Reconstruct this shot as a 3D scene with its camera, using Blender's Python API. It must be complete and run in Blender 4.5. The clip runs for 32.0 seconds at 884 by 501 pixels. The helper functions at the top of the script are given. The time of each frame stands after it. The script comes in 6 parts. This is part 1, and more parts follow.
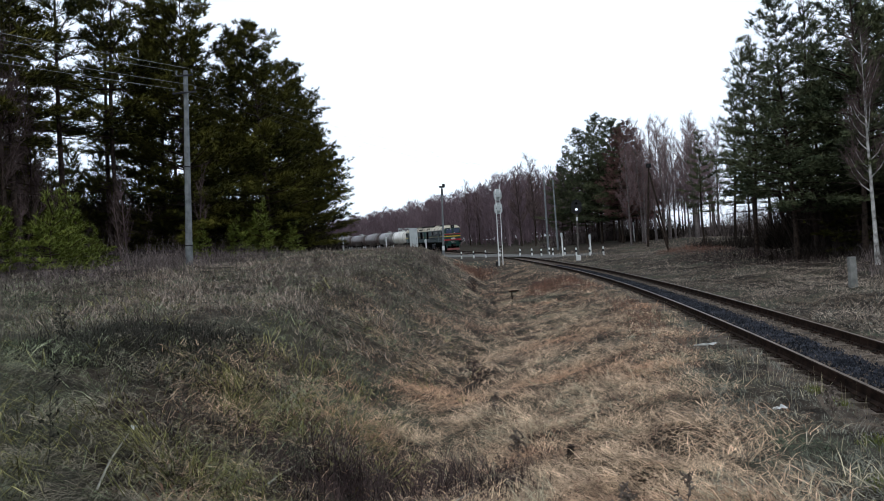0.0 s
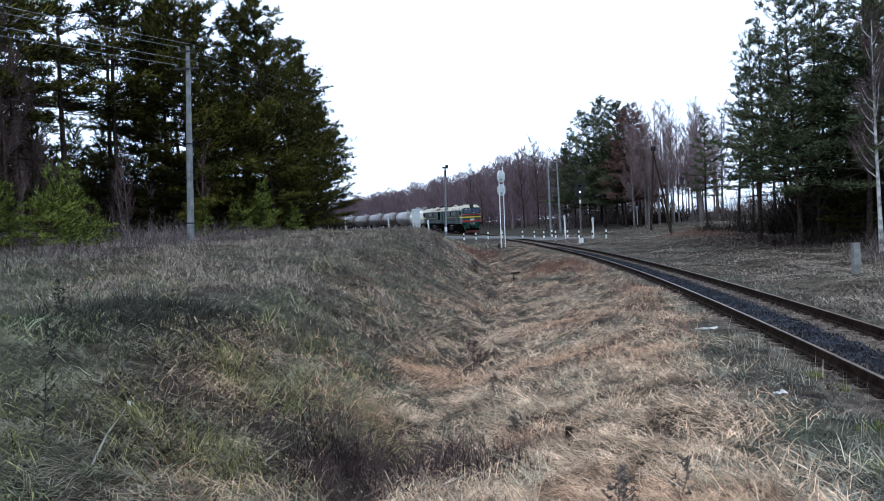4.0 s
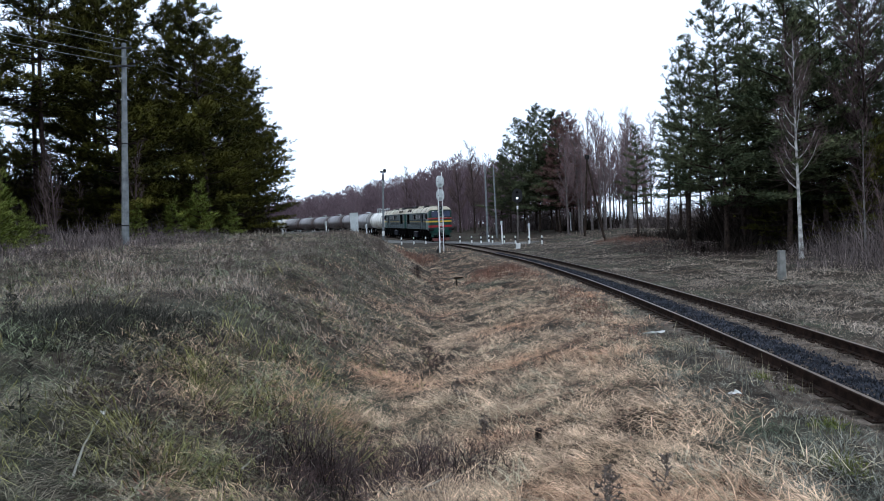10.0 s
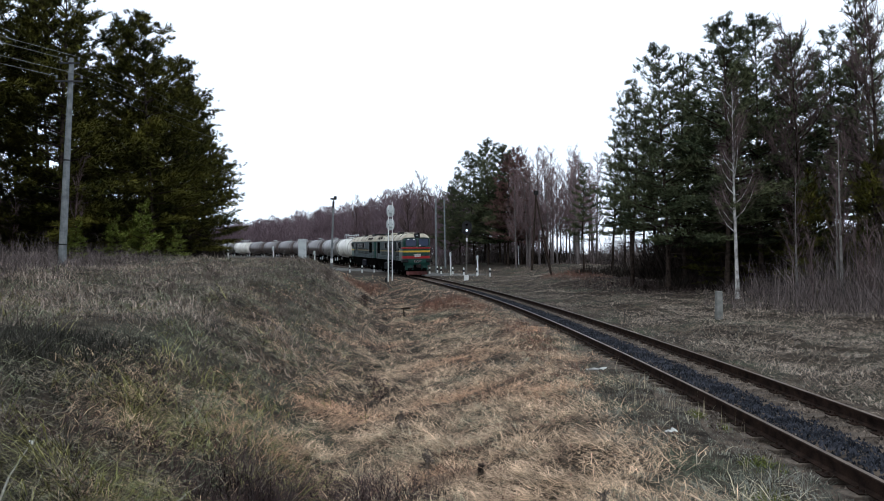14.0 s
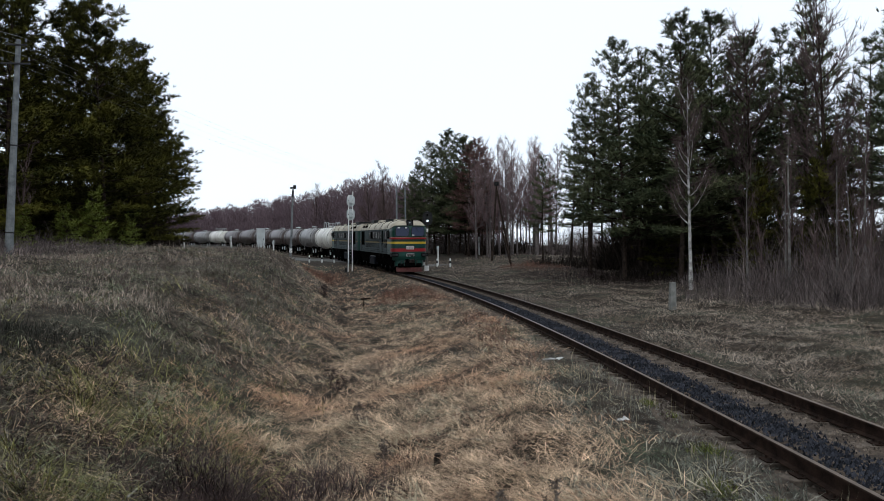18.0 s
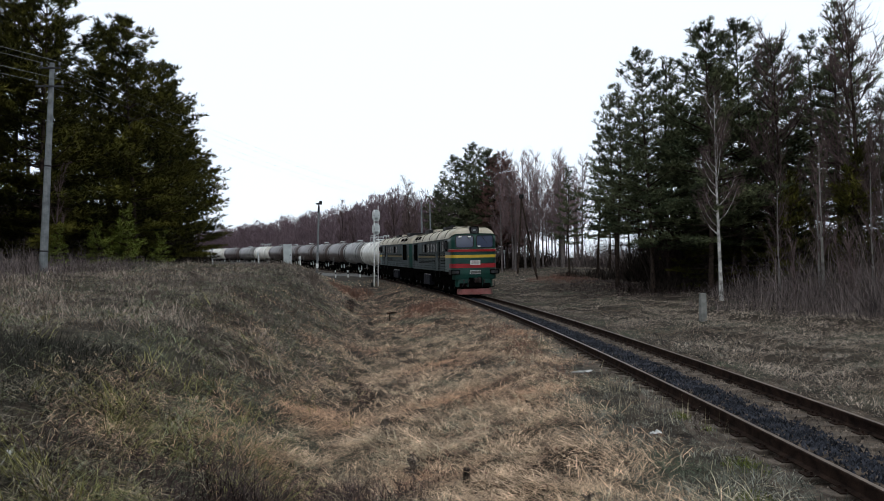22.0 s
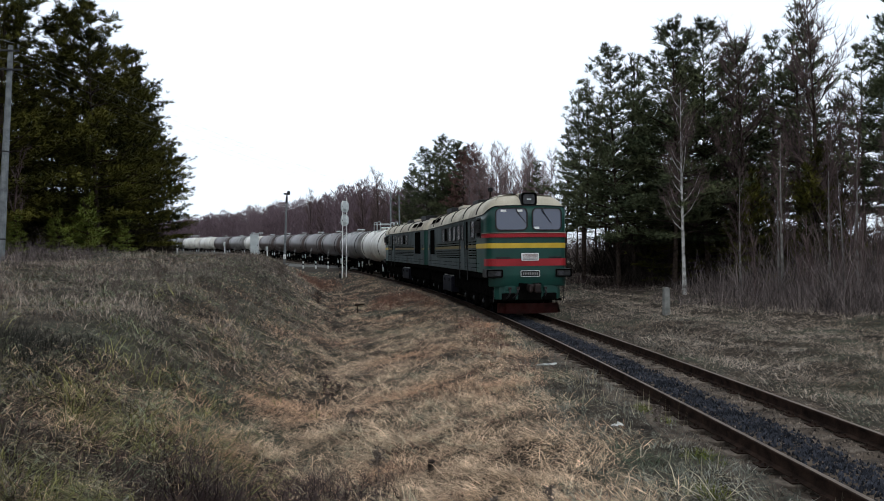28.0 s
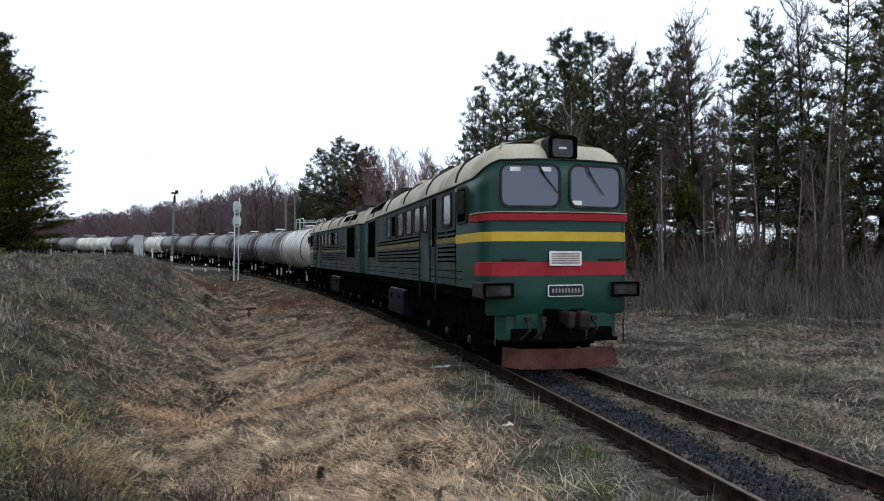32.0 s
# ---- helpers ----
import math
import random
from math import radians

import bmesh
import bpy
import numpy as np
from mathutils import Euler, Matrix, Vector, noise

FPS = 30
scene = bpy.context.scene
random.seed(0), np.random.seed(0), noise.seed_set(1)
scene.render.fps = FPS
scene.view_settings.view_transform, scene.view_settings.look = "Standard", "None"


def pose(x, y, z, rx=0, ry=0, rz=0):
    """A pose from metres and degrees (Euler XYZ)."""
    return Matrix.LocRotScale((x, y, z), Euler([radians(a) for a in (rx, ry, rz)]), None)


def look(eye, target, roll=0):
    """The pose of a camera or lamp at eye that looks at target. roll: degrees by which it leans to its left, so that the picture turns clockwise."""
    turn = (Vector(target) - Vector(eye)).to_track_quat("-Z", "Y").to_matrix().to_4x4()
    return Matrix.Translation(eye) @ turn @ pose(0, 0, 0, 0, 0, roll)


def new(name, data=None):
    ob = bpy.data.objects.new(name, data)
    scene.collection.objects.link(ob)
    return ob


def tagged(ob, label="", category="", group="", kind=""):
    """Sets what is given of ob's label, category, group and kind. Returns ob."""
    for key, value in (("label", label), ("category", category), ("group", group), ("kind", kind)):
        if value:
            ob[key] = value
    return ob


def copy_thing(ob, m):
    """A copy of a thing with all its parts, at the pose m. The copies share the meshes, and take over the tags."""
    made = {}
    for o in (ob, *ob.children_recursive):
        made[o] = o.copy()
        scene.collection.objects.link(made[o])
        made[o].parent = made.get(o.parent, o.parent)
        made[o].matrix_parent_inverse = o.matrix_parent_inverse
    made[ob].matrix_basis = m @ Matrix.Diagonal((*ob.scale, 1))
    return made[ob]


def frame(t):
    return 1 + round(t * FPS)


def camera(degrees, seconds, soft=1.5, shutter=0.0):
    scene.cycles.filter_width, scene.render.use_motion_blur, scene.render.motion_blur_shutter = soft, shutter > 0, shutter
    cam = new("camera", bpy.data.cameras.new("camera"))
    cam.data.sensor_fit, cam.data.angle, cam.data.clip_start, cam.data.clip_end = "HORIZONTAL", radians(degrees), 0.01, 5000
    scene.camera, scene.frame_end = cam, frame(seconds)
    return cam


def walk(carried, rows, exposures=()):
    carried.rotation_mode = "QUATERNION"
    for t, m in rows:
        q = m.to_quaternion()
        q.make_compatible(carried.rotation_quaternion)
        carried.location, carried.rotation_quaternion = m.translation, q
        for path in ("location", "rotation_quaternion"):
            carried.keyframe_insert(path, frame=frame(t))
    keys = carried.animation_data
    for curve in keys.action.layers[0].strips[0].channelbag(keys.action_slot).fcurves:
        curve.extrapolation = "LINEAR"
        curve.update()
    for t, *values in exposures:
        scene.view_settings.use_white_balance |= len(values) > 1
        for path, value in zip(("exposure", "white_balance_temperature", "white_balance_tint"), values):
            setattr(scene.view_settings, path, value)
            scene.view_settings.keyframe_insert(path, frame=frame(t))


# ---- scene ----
def plan_curve():
    """The track's centre line: headings and heights at stations, in degrees and metres, integrated from the first camera's side."""
    st = np.array([-60, -25, -8, 0, 10, 22, 36, 55, 80, 115, 160, 230, 330, 520.0])
    hd = np.radians([-5, -7.09, -9.53, -10.68, -12.13, -14.56, -18.36, -23.4, -27.77, -32.31, -40.37, -53.59, -70, -95.0])
    zz = np.array([0, 0, 0, 0, 0, 0.0, 0.103, 0.393, 1.031, 2.057, 3.271, 4.832, 6.549, 9.363])
    u = np.arange(-60, 520.1, 1.0)
    smooth = lambda v: np.convolve(np.pad(np.interp(u, st, v), 6, mode="edge"), np.ones(13) / 13, "valid")
    h, z = smooth(hd), smooth(zz)
    x = np.concatenate([[0], np.cumsum((np.sin(h)[1:] + np.sin(h)[:-1]) / 2)])
    y = np.concatenate([[0], np.cumsum((np.cos(h)[1:] + np.cos(h)[:-1]) / 2)])
    i = int(np.argmin(abs(u)))
    return u, x - x[i] + 4.437, y - y[i] + 1.705, z, h


TU, TX, TY, TZ, TH = plan_curve()


def on_track(u, lat=0.0, up=0.0):
    """A point at station u, lat metres to the right of the way that leads off, up metres over the rail head."""
    h = np.interp(u, TU, TH)
    return (float(np.interp(u, TU, TX) + math.cos(h) * lat), float(np.interp(u, TU, TY) - math.sin(h) * lat),
            float(np.interp(u, TU, TZ) + up))


def track_coords(x, y):
    """Station and side distance of points (arrays) to the track."""
    x, y = np.atleast_1d(np.asarray(x, float)), np.atleast_1d(np.asarray(y, float))
    uu, ll = np.empty(x.size), np.empty(x.size)
    for a in range(0, x.size, 4000):
        dx, dy = x[a:a + 4000, None] - TX[None], y[a:a + 4000, None] - TY[None]
        k = np.argmin(dx * dx + dy * dy, axis=1)
        r = np.arange(k.size)
        along = dx[r, k] * np.sin(TH[k]) + dy[r, k] * np.cos(TH[k])
        uu[a:a + 4000] = TU[k] + along
        ll[a:a + 4000] = dx[r, k] * np.cos(TH[k]) - dy[r, k] * np.sin(TH[k])
    return uu, ll


def sstep(a, b, v):
    t = np.clip((v - a) / (b - a), 0, 1)
    return t * t * (3 - 2 * t)


def wobble(x, y, s, seed):
    """A cheap smooth field of about -1 to 1 with waves of s metres."""
    x, y = x + s * (0.55 * np.sin(y / s * 0.9 + 1.7 * seed) + 0.3 * np.sin(y / s * 2.3 + x / s * 0.7)), y + s * (0.55 * np.sin(x / s * 1.1 + 2.9 * seed) + 0.3 * np.sin(x / s * 2.7 - y / s * 0.6))
    a = np.sin(x / s * 2.1 + seed) * np.cos(y / s * 1.7 + 2 * seed)
    b = np.sin((x * 0.8 + y * 0.6) / s * 3.7 + 3 * seed) * 0.5
    c = np.cos((x * 0.5 - y * 0.87) / s * 5.9 + 5 * seed) * 0.3
    return (a + b + c) / 1.5


def ground_z(x, y):
    """Height of the ground: the track's bed, the ditch and the bank beside it, the rise under the camera."""
    x, y = np.atleast_1d(np.asarray(x, float)), np.atleast_1d(np.asarray(y, float))
    u, lat = track_coords(x, y)
    zt = np.interp(u, TU, TZ)
    rel = np.full(x.size, -0.17)
    near = 1 - sstep(60, 75, u)
    # left: shoulder, ditch, bank
    rel -= near * 0.55 * sstep(-2.4, -5.8, lat)
    bank = np.interp(u, [-30, 0, 12, 25, 38, 52, 68, 90, 140, 250], [0.9, 0.9, 1.05, 1.6, 2.1, 2.1, 1.75, 1.6, 1.1, 0.8])
    toe = np.interp(u, [0, 20, 40, 60, 80, 120], [-6.4, -6.6, -6.8, -6.0, -5.0, -5.0])
    rel += (bank + near * 0.55 + 0.17) * sstep(0, 1, (toe - lat) / np.interp(u, [0, 40, 80], [4.6, 5.0, 6.5]))
    rel += np.clip(-lat - 13, 0, 30) * np.interp(u, [0, 20, 60], [0.048, 0.043, 0.016])
    rel -= 0.20 * near * np.exp(-((lat - toe + 0.3 + 0.5 * wobble(x, y, 3.5, 0.4)) / 0.45) ** 2)
    # right: a low mound and the wood's floor
    rel += 0.12 * sstep(2.5, 5.0, lat) + 0.55 * np.exp(-(((u - 52) / 9) ** 2) - ((lat - 9) / 3.5) ** 2)
    rel += 0.5 * sstep(8, 22, lat) * sstep(30, 48, u) + 0.25 * sstep(6, 14, lat)
    # the hollow that the track's bed lies in
    rel -= 0.24 * (1 - sstep(0.95, 1.2, abs(lat)))
    # level ground at the crossing
    road = np.exp(-(((u - 85) / 6.0) ** 4)) * (1 - sstep(6, 14, abs(lat)))
    rel = rel * (1 - road) - 0.06 * road
    z = zt * (1 - sstep(90, 260, abs(lat)) * 0.6) + rel
    # the rise that the camera stands on
    z += 0.78 * np.exp(-((x + 0.6) ** 2 + (y + 1.2) ** 2) / (4.2 ** 2)) * sstep(1.4, 3.4, abs(lat))
    off = sstep(1.6, 3.2, abs(lat))
    z += off * (0.085 * wobble(x, y, 1.7, 1.3) + 0.075 * wobble(x, y, 0.55, 4.1)) * (1 - sstep(40, 90, np.hypot(x, y)))
    z += 0.25 * wobble(x, y, 9.0, 2.2) * sstep(10, 24, abs(lat))
    return z


def gz(x, y):
    return float(ground_z(x, y)[0])


# ---- camera ----
cam = camera(65.47, 32.0, soft=0.95)
PATH = [
    (0, 0.298, 0.213, 2.016, 90.178, 3.845, 21.830), (0.5, 0.334, 0.274, 2.000, 90.589, 3.485, 21.009),
    (1, 0.316, 0.268, 1.982, 89.416, 3.167, 21.592), (1.5, 0.297, 0.330, 1.967, 88.973, 3.114, 21.451),
    (2, 0.286, 0.311, 1.999, 89.597, 3.168, 21.782), (2.5, 0.292, 0.313, 1.987, 89.835, 3.360, 21.626),
    (3, 0.287, 0.324, 1.983, 89.745, 3.449, 21.600), (3.5, 0.294, 0.302, 1.992, 89.137, 3.234, 21.766),
    (5.5, 0.279, 0.300, 1.992, 88.255, 3.157, 22.413), (6, 0.278, 0.346, 1.965, 88.338, 2.686, 21.556),
    (6.5, 0.264, 0.395, 1.987, 90.022, 2.117, 16.138), (7, 0.228, 0.246, 2.003, 88.712, 3.659, 13.550),
    (7.5, 0.174, 0.206, 2.002, 87.927, 2.990, 14.490), (8, 0.106, 0.166, 2.005, 90.274, 2.121, 19.223),
    (8.5, 0.006, 0.032, 2.045, 89.577, 4.346, 13.246), (9, -0.135, -0.127, 2.102, 89.078, 4.539, 13.899),
    (9.5, -0.133, -0.095, 2.078, 89.268, 2.566, 16.456), (10, -0.116, -0.019, 2.061, 88.700, 2.639, 16.520),
    (10.5, -0.098, -0.031, 2.064, 88.295, 2.711, 14.758), (11, -0.094, -0.041, 2.073, 88.286, 2.342, 14.318),
    (11.5, -0.084, -0.062, 2.091, 89.423, 2.153, 13.085), (12, -0.082, -0.131, 2.119, 89.819, 1.892, 12.019),
    (12.5, -0.102, -0.101, 2.102, 90.579, 1.356, 13.006), (13, -0.095, -0.075, 2.101, 90.717, 0.919, 12.974),
    (13.5, -0.103, -0.107, 2.103, 90.343, 0.855, 12.555), (14, -0.101, -0.097, 2.112, 91.050, 0.732, 12.254),
    (14.5, -0.108, -0.090, 2.106, 90.542, 0.811, 11.985), (15, -0.080, -0.094, 2.119, 91.009, 0.828, 10.783),
    (15.5, -0.068, -0.079, 2.118, 92.814, 2.532, 10.367), (17.5, -0.046, -0.155, 2.149, 90.776, 0.240, 8.637),
    (18, -0.052, -0.117, 2.127, 90.204, 0.479, 9.002), (18.5, -0.072, -0.122, 2.130, 90.714, 0.231, 9.085),
    (19, -0.059, -0.121, 2.137, 90.404, 0.216, 9.303), (19.5, -0.069, -0.125, 2.138, 90.857, 0.518, 9.221),
    (20, -0.065, -0.131, 2.147, 91.198, 0.521, 9.175), (20.5, -0.074, -0.124, 2.136, 91.520, 0.981, 9.696),
    (21, -0.068, -0.114, 2.131, 91.654, 1.521, 11.019), (21.5, -0.085, -0.129, 2.135, 91.686, 1.155, 10.758),
    (22, -0.076, -0.078, 2.107, 91.386, 1.141, 11.115), (22.5, -0.078, -0.129, 2.129, 91.030, 1.390, 10.331),
    (23, -0.057, -0.123, 2.144, 90.896, 1.244, 9.815), (23.5, -0.060, -0.160, 2.154, 91.293, 0.921, 9.558),
    (24, -0.059, -0.118, 2.128, 91.757, 1.041, 9.212), (24.5, -0.062, -0.133, 2.142, 91.373, 1.095, 8.931),
    (25, -0.067, -0.120, 2.127, 91.571, 1.046, 9.592), (25.5, -0.051, -0.124, 2.128, 91.199, 1.094, 9.098),
    (27.5, -0.047, -0.089, 2.128, 90.575, 0.717, 8.706), (28, -0.046, -0.104, 2.126, 90.681, 0.582, 8.519),
    (28.5, -0.034, -0.100, 2.132, 90.763, 0.716, 8.413), (29, -0.051, -0.079, 2.125, 90.618, 0.515, 7.312),
    (29.5, -0.059, -0.079, 2.112, 90.828, 0.634, 6.930), (30, -0.042, -0.061, 2.127, 90.612, 0.669, 6.208),
    (30.5, -0.007, -0.014, 2.116, 90.421, 0.492, 3.201), (31, -0.020, -0.094, 2.139, 90.842, 0.401, 1.527),
    (31.5, -0.021, -0.010, 2.111, 90.921, 0.579, 1.006), (32, -0.000, 0.000, 2.099, 90.918, 0.265, 0.004),
]
LIGHT = [(0, 0.05, 5950, 8), (1, 0.42, 5600, 8), (3, 0.51, 5400, 8), (6, 0.73, 5100, 8), (7, 0.47, 5200, 8), (8, 0.58, 5250, 8), (9, 0.27, 5550, 8), (11, 0.54, 5450, 8),
         (12, 0.33, 5300, 8), (13, 0.33, 5650, 8), (15, 0.09, 5950, 8), (18, -0.06, 6100, 8), (21, -0.02, 6150, 8), (23, -0.1, 6150, 8), (25, -0.12, 6150, 8), (28, 0.0, 6100, 8), (29, 0.0, 6100, 8), (31, 0.1, 6000, 8), (32, 0.12, 5950, 8)]
walk(cam, [(t, pose(*row)) for t, *row in PATH], LIGHT)

# ---- sky and light: a bright overcast day ----
world = bpy.data.worlds.new("overcast_sky")
scene.world = world
world.use_nodes = True
wn, wl = world.node_tree.nodes, world.node_tree.links
sky = wn.new("ShaderNodeTexSky")
sky.sky_type, sky.sun_disc = "NISHITA", False
sky.sun_elevation, sky.sun_rotation = radians(38), radians(150)
dim = wn.new("ShaderNodeMix")
dim.data_type, dim.blend_type = "RGBA", "MULTIPLY"
dim.inputs[0].default_value = 1.0
wl.new(sky.outputs[0], dim.inputs[6])
dim.inputs[7].default_value = (0.10, 0.10, 0.10, 1)
cloud = wn.new("ShaderNodeMix")
cloud.data_type = "RGBA"
cloud.inputs[0].default_value = 0.93
wl.new(dim.outputs[2], cloud.inputs[6])
cloud.inputs[7].default_value = (0.975, 1.02, 1.085, 1)
wl.new(cloud.outputs[2], wn["Background"].inputs[0])
wn["Background"].inputs[1].default_value = 1.15
sun = new("sun", bpy.data.lights.new("sun", "SUN"))
sun.data.energy, sun.data.angle, sun.data.color = 0.5, radians(25), (1.0, 0.96, 0.9)
sun.matrix_basis = look((0, 0, 60), (-14, 26, 20))


# ---- materials ----
def surface(name, a, b, scale=5.0, rough=0.85, bump=0.3, fine=60.0, metal=0.0, spread=0.0, island=False, third=None, tscale=0.6, spec=0.08, bdist=0.02):
    """Two base colours mixed by noise at two scales, with a third in large patches, grain relief, and variation from piece to piece."""
    m = bpy.data.materials.new(name)
    m.use_nodes = True
    n, l = m.node_tree.nodes, m.node_tree.links
    p = n["Principled BSDF"]
    p.inputs["Roughness"].default_value, p.inputs["Metallic"].default_value = rough, metal
    p.inputs["Specular IOR Level"].default_value = spec
    co = n.new("ShaderNodeTexCoord")
    t1, t2 = n.new("ShaderNodeTexNoise"), n.new("ShaderNodeTexNoise")
    t1.inputs["Scale"].default_value, t1.inputs["Detail"].default_value = scale, 5
    t2.inputs["Scale"].default_value, t2.inputs["Detail"].default_value = fine, 3
    l.new(co.outputs["Object"], t1.inputs["Vector"])
    l.new(co.outputs["Object"], t2.inputs["Vector"])
    add = n.new("ShaderNodeMath")
    add.operation = "MULTIPLY_ADD"
    l.new(t2.outputs[0], add.inputs[0])
    add.inputs[1].default_value = 0.45
    l.new(t1.outputs[0], add.inputs[2])
    ramp = n.new("ShaderNodeMapRange")
    ramp.inputs[1].default_value, ramp.inputs[2].default_value = 0.52, 0.92
    l.new(add.outputs[0], ramp.inputs[0])
    mix = n.new("ShaderNodeMix")
    mix.data_type = "RGBA"
    mix.inputs[6].default_value, mix.inputs[7].default_value = (*a, 1), (*b, 1)
    l.new(ramp.outputs[0], mix.inputs[0])
    out = mix.outputs[2]
    if third:
        t3 = n.new("ShaderNodeTexNoise")
        t3.inputs["Scale"].default_value, t3.inputs["Detail"].default_value = tscale, 4
        l.new(co.outputs["Object"], t3.inputs["Vector"])
        r3 = n.new("ShaderNodeMapRange")
        r3.inputs[1].default_value, r3.inputs[2].default_value = 0.5, 0.66
        l.new(t3.outputs[0], r3.inputs[0])
        m3 = n.new("ShaderNodeMix")
        m3.data_type = "RGBA"
        l.new(r3.outputs[0], m3.inputs[0])
        l.new(out, m3.inputs[6])
        m3.inputs[7].default_value = (*third, 1)
        out = m3.outputs[2]
    if spread:
        src = n.new("ShaderNodeNewGeometry") if island else n.new("ShaderNodeObjectInfo")
        mr = n.new("ShaderNodeMapRange")
        mr.inputs[3].default_value, mr.inputs[4].default_value = 1 - spread, 1 + spread
        l.new(src.outputs["Random Per Island" if island else "Random"], mr.inputs[0])
        mv = n.new("ShaderNodeMix")
        mv.data_type, mv.blend_type = "RGBA", "MULTIPLY"
        mv.inputs[0].default_value = 1.0
        l.new(out, mv.inputs[6])
        l.new(mr.outputs[0], mv.inputs[7])
        out = mv.outputs[2]
    l.new(out, p.inputs["Base Color"])
    if bump:
        bp = n.new("ShaderNodeBump")
        bp.inputs["Strength"].default_value, bp.inputs["Distance"].default_value = bump, bdist
        l.new(add.outputs[0], bp.inputs["Height"])
        l.new(bp.outputs[0], p.inputs["Normal"])
    return m


def tank_paint(name, a, b, oil):
    """Old tank paint: blotches, thin streaks run down the shell, and spilt oil on the flanks below the hatch."""
    m = surface(name, a, b, 0.8, 0.36, 0.06, 12, spec=0.25)
    n, l = m.node_tree.nodes, m.node_tree.links
    p = n["Principled BSDF"]
    base = p.inputs["Base Color"].links[0].from_socket
    co, info, shift = n.new("ShaderNodeTexCoord"), n.new("ShaderNodeObjectInfo"), n.new("ShaderNodeVectorMath")
    shift.operation = "MULTIPLY_ADD"
    l.new(info.outputs["Random"], shift.inputs[0])
    shift.inputs[1].default_value = (40, 40, 40)
    l.new(co.outputs["Object"], shift.inputs[2])
    stretch = n.new("ShaderNodeVectorMath")
    stretch.operation = "MULTIPLY"
    l.new(shift.outputs[0], stretch.inputs[0])
    stretch.inputs[1].default_value = (0.5, 1.0, 0.4)
    run = n.new("ShaderNodeTexNoise")
    run.inputs["Scale"].default_value, run.inputs["Detail"].default_value = 2.6, 5
    l.new(stretch.outputs[0], run.inputs["Vector"])
    axes = n.new("ShaderNodeSeparateXYZ")
    l.new(co.outputs["Object"], axes.inputs[0])
    off = n.new("ShaderNodeMath")
    off.operation = "ABSOLUTE"
    l.new(axes.outputs[1], off.inputs[0])
    near = n.new("ShaderNodeMapRange")
    near.inputs[1].default_value, near.inputs[2].default_value, near.inputs[3].default_value, near.inputs[4].default_value = 0.1, 1.3, 0.22, 0.0
    l.new(off.outputs[0], near.inputs[0])
    add = n.new("ShaderNodeMath")
    l.new(run.outputs[0], add.inputs[0])
    l.new(near.outputs[0], add.inputs[1])
    cut = n.new("ShaderNodeMapRange")
    cut.inputs[1].default_value, cut.inputs[2].default_value, cut.inputs[4].default_value = 0.55, 0.85, 0.6
    l.new(add.outputs[0], cut.inputs[0])
    mix = n.new("ShaderNodeMix")
    mix.data_type = "RGBA"
    l.new(cut.outputs[0], mix.inputs[0])
    l.new(base, mix.inputs[6])
    mix.inputs[7].default_value = (*oil, 1)
    l.new(mix.outputs[2], p.inputs["Base Color"])
    return m


def glowing(name, colour, strength):
    m = bpy.data.materials.new(name)
    m.use_nodes = True
    p = m.node_tree.nodes["Principled BSDF"]
    p.inputs["Base Color"].default_value = (*colour, 1)
    p.inputs["Emission Color"].default_value = (*colour, 1)
    p.inputs["Emission Strength"].default_value = strength
    return m


# earth colour darkened to hold the shadows in the gaps between tufts
M_GROUND = surface("earth_and_thatch", (0.010, 0.008, 0.006), (0.056, 0.043, 0.031), 3.0, 0.95, 0.9, 40, third=(0.05, 0.05, 0.034), tscale=0.35, bdist=0.05)
M_STRAW = surface("straw_blades", (0.066, 0.042, 0.028), (0.74, 0.53, 0.345), 2.6, 0.8, 0, 14, spread=0.85, island=True, third=(0.43, 0.245, 0.142), tscale=0.3)
M_BANKGRASS = surface("bank_grass_blades", (0.031, 0.031, 0.022), (0.345, 0.298, 0.222), 2.4, 0.8, 0, 14, spread=0.85, island=True, third=(0.080, 0.112, 0.054), tscale=0.25)
M_VERGE = surface("verge_grass_blades", (0.046, 0.050, 0.038), (0.26, 0.25, 0.205), 2.4, 0.8, 0, 14, spread=0.75, island=True, third=(0.078, 0.102, 0.058), tscale=0.35)
M_STEM = surface("dry_stems", (0.065, 0.052, 0.044), (0.20, 0.163, 0.135), 2, 0.85, 0, 20, spread=0.5, island=True)
M_BRAMBLE = surface("bramble_stems", (0.012, 0.009, 0.009), (0.11, 0.075, 0.068), 2, 0.75, 0, 20, spread=0.8, island=True)
# needle green, with sunlit-looking olive patches mixed in as colour
M_NEEDLE = surface("pine_needles", (0.007, 0.011, 0.004), (0.110, 0.101, 0.019), 0.4, 0.7, 0, 4, spread=0.4, island=True, spec=0.02)
M_NEEDLE_R = surface("cool_pine_needles", (0.022, 0.032, 0.018), (0.140, 0.150, 0.075), 0.5, 0.7, 0, 6, spread=0.45, island=True, spec=0.02)
M_YOUNG = surface("young_pine_needles", (0.07, 0.092, 0.015), (0.20, 0.225, 0.040), 1.5, 0.7, 0, 8, spread=0.4, island=True)
M_RUSSET = surface("russet_needles", (0.105, 0.056, 0.046), (0.20, 0.112, 0.095), 0.8, 0.8, 0, 8, spread=0.4, island=True)
M_BARK = surface("pine_bark", (0.013, 0.010, 0.009), (0.062, 0.045, 0.035), 6, 0.95, 0.8, 40, spec=0.02)
M_PALEBARK = surface("pale_grey_bark", (0.09, 0.085, 0.078), (0.24, 0.225, 0.20), 3, 0.85, 0.3, 18)
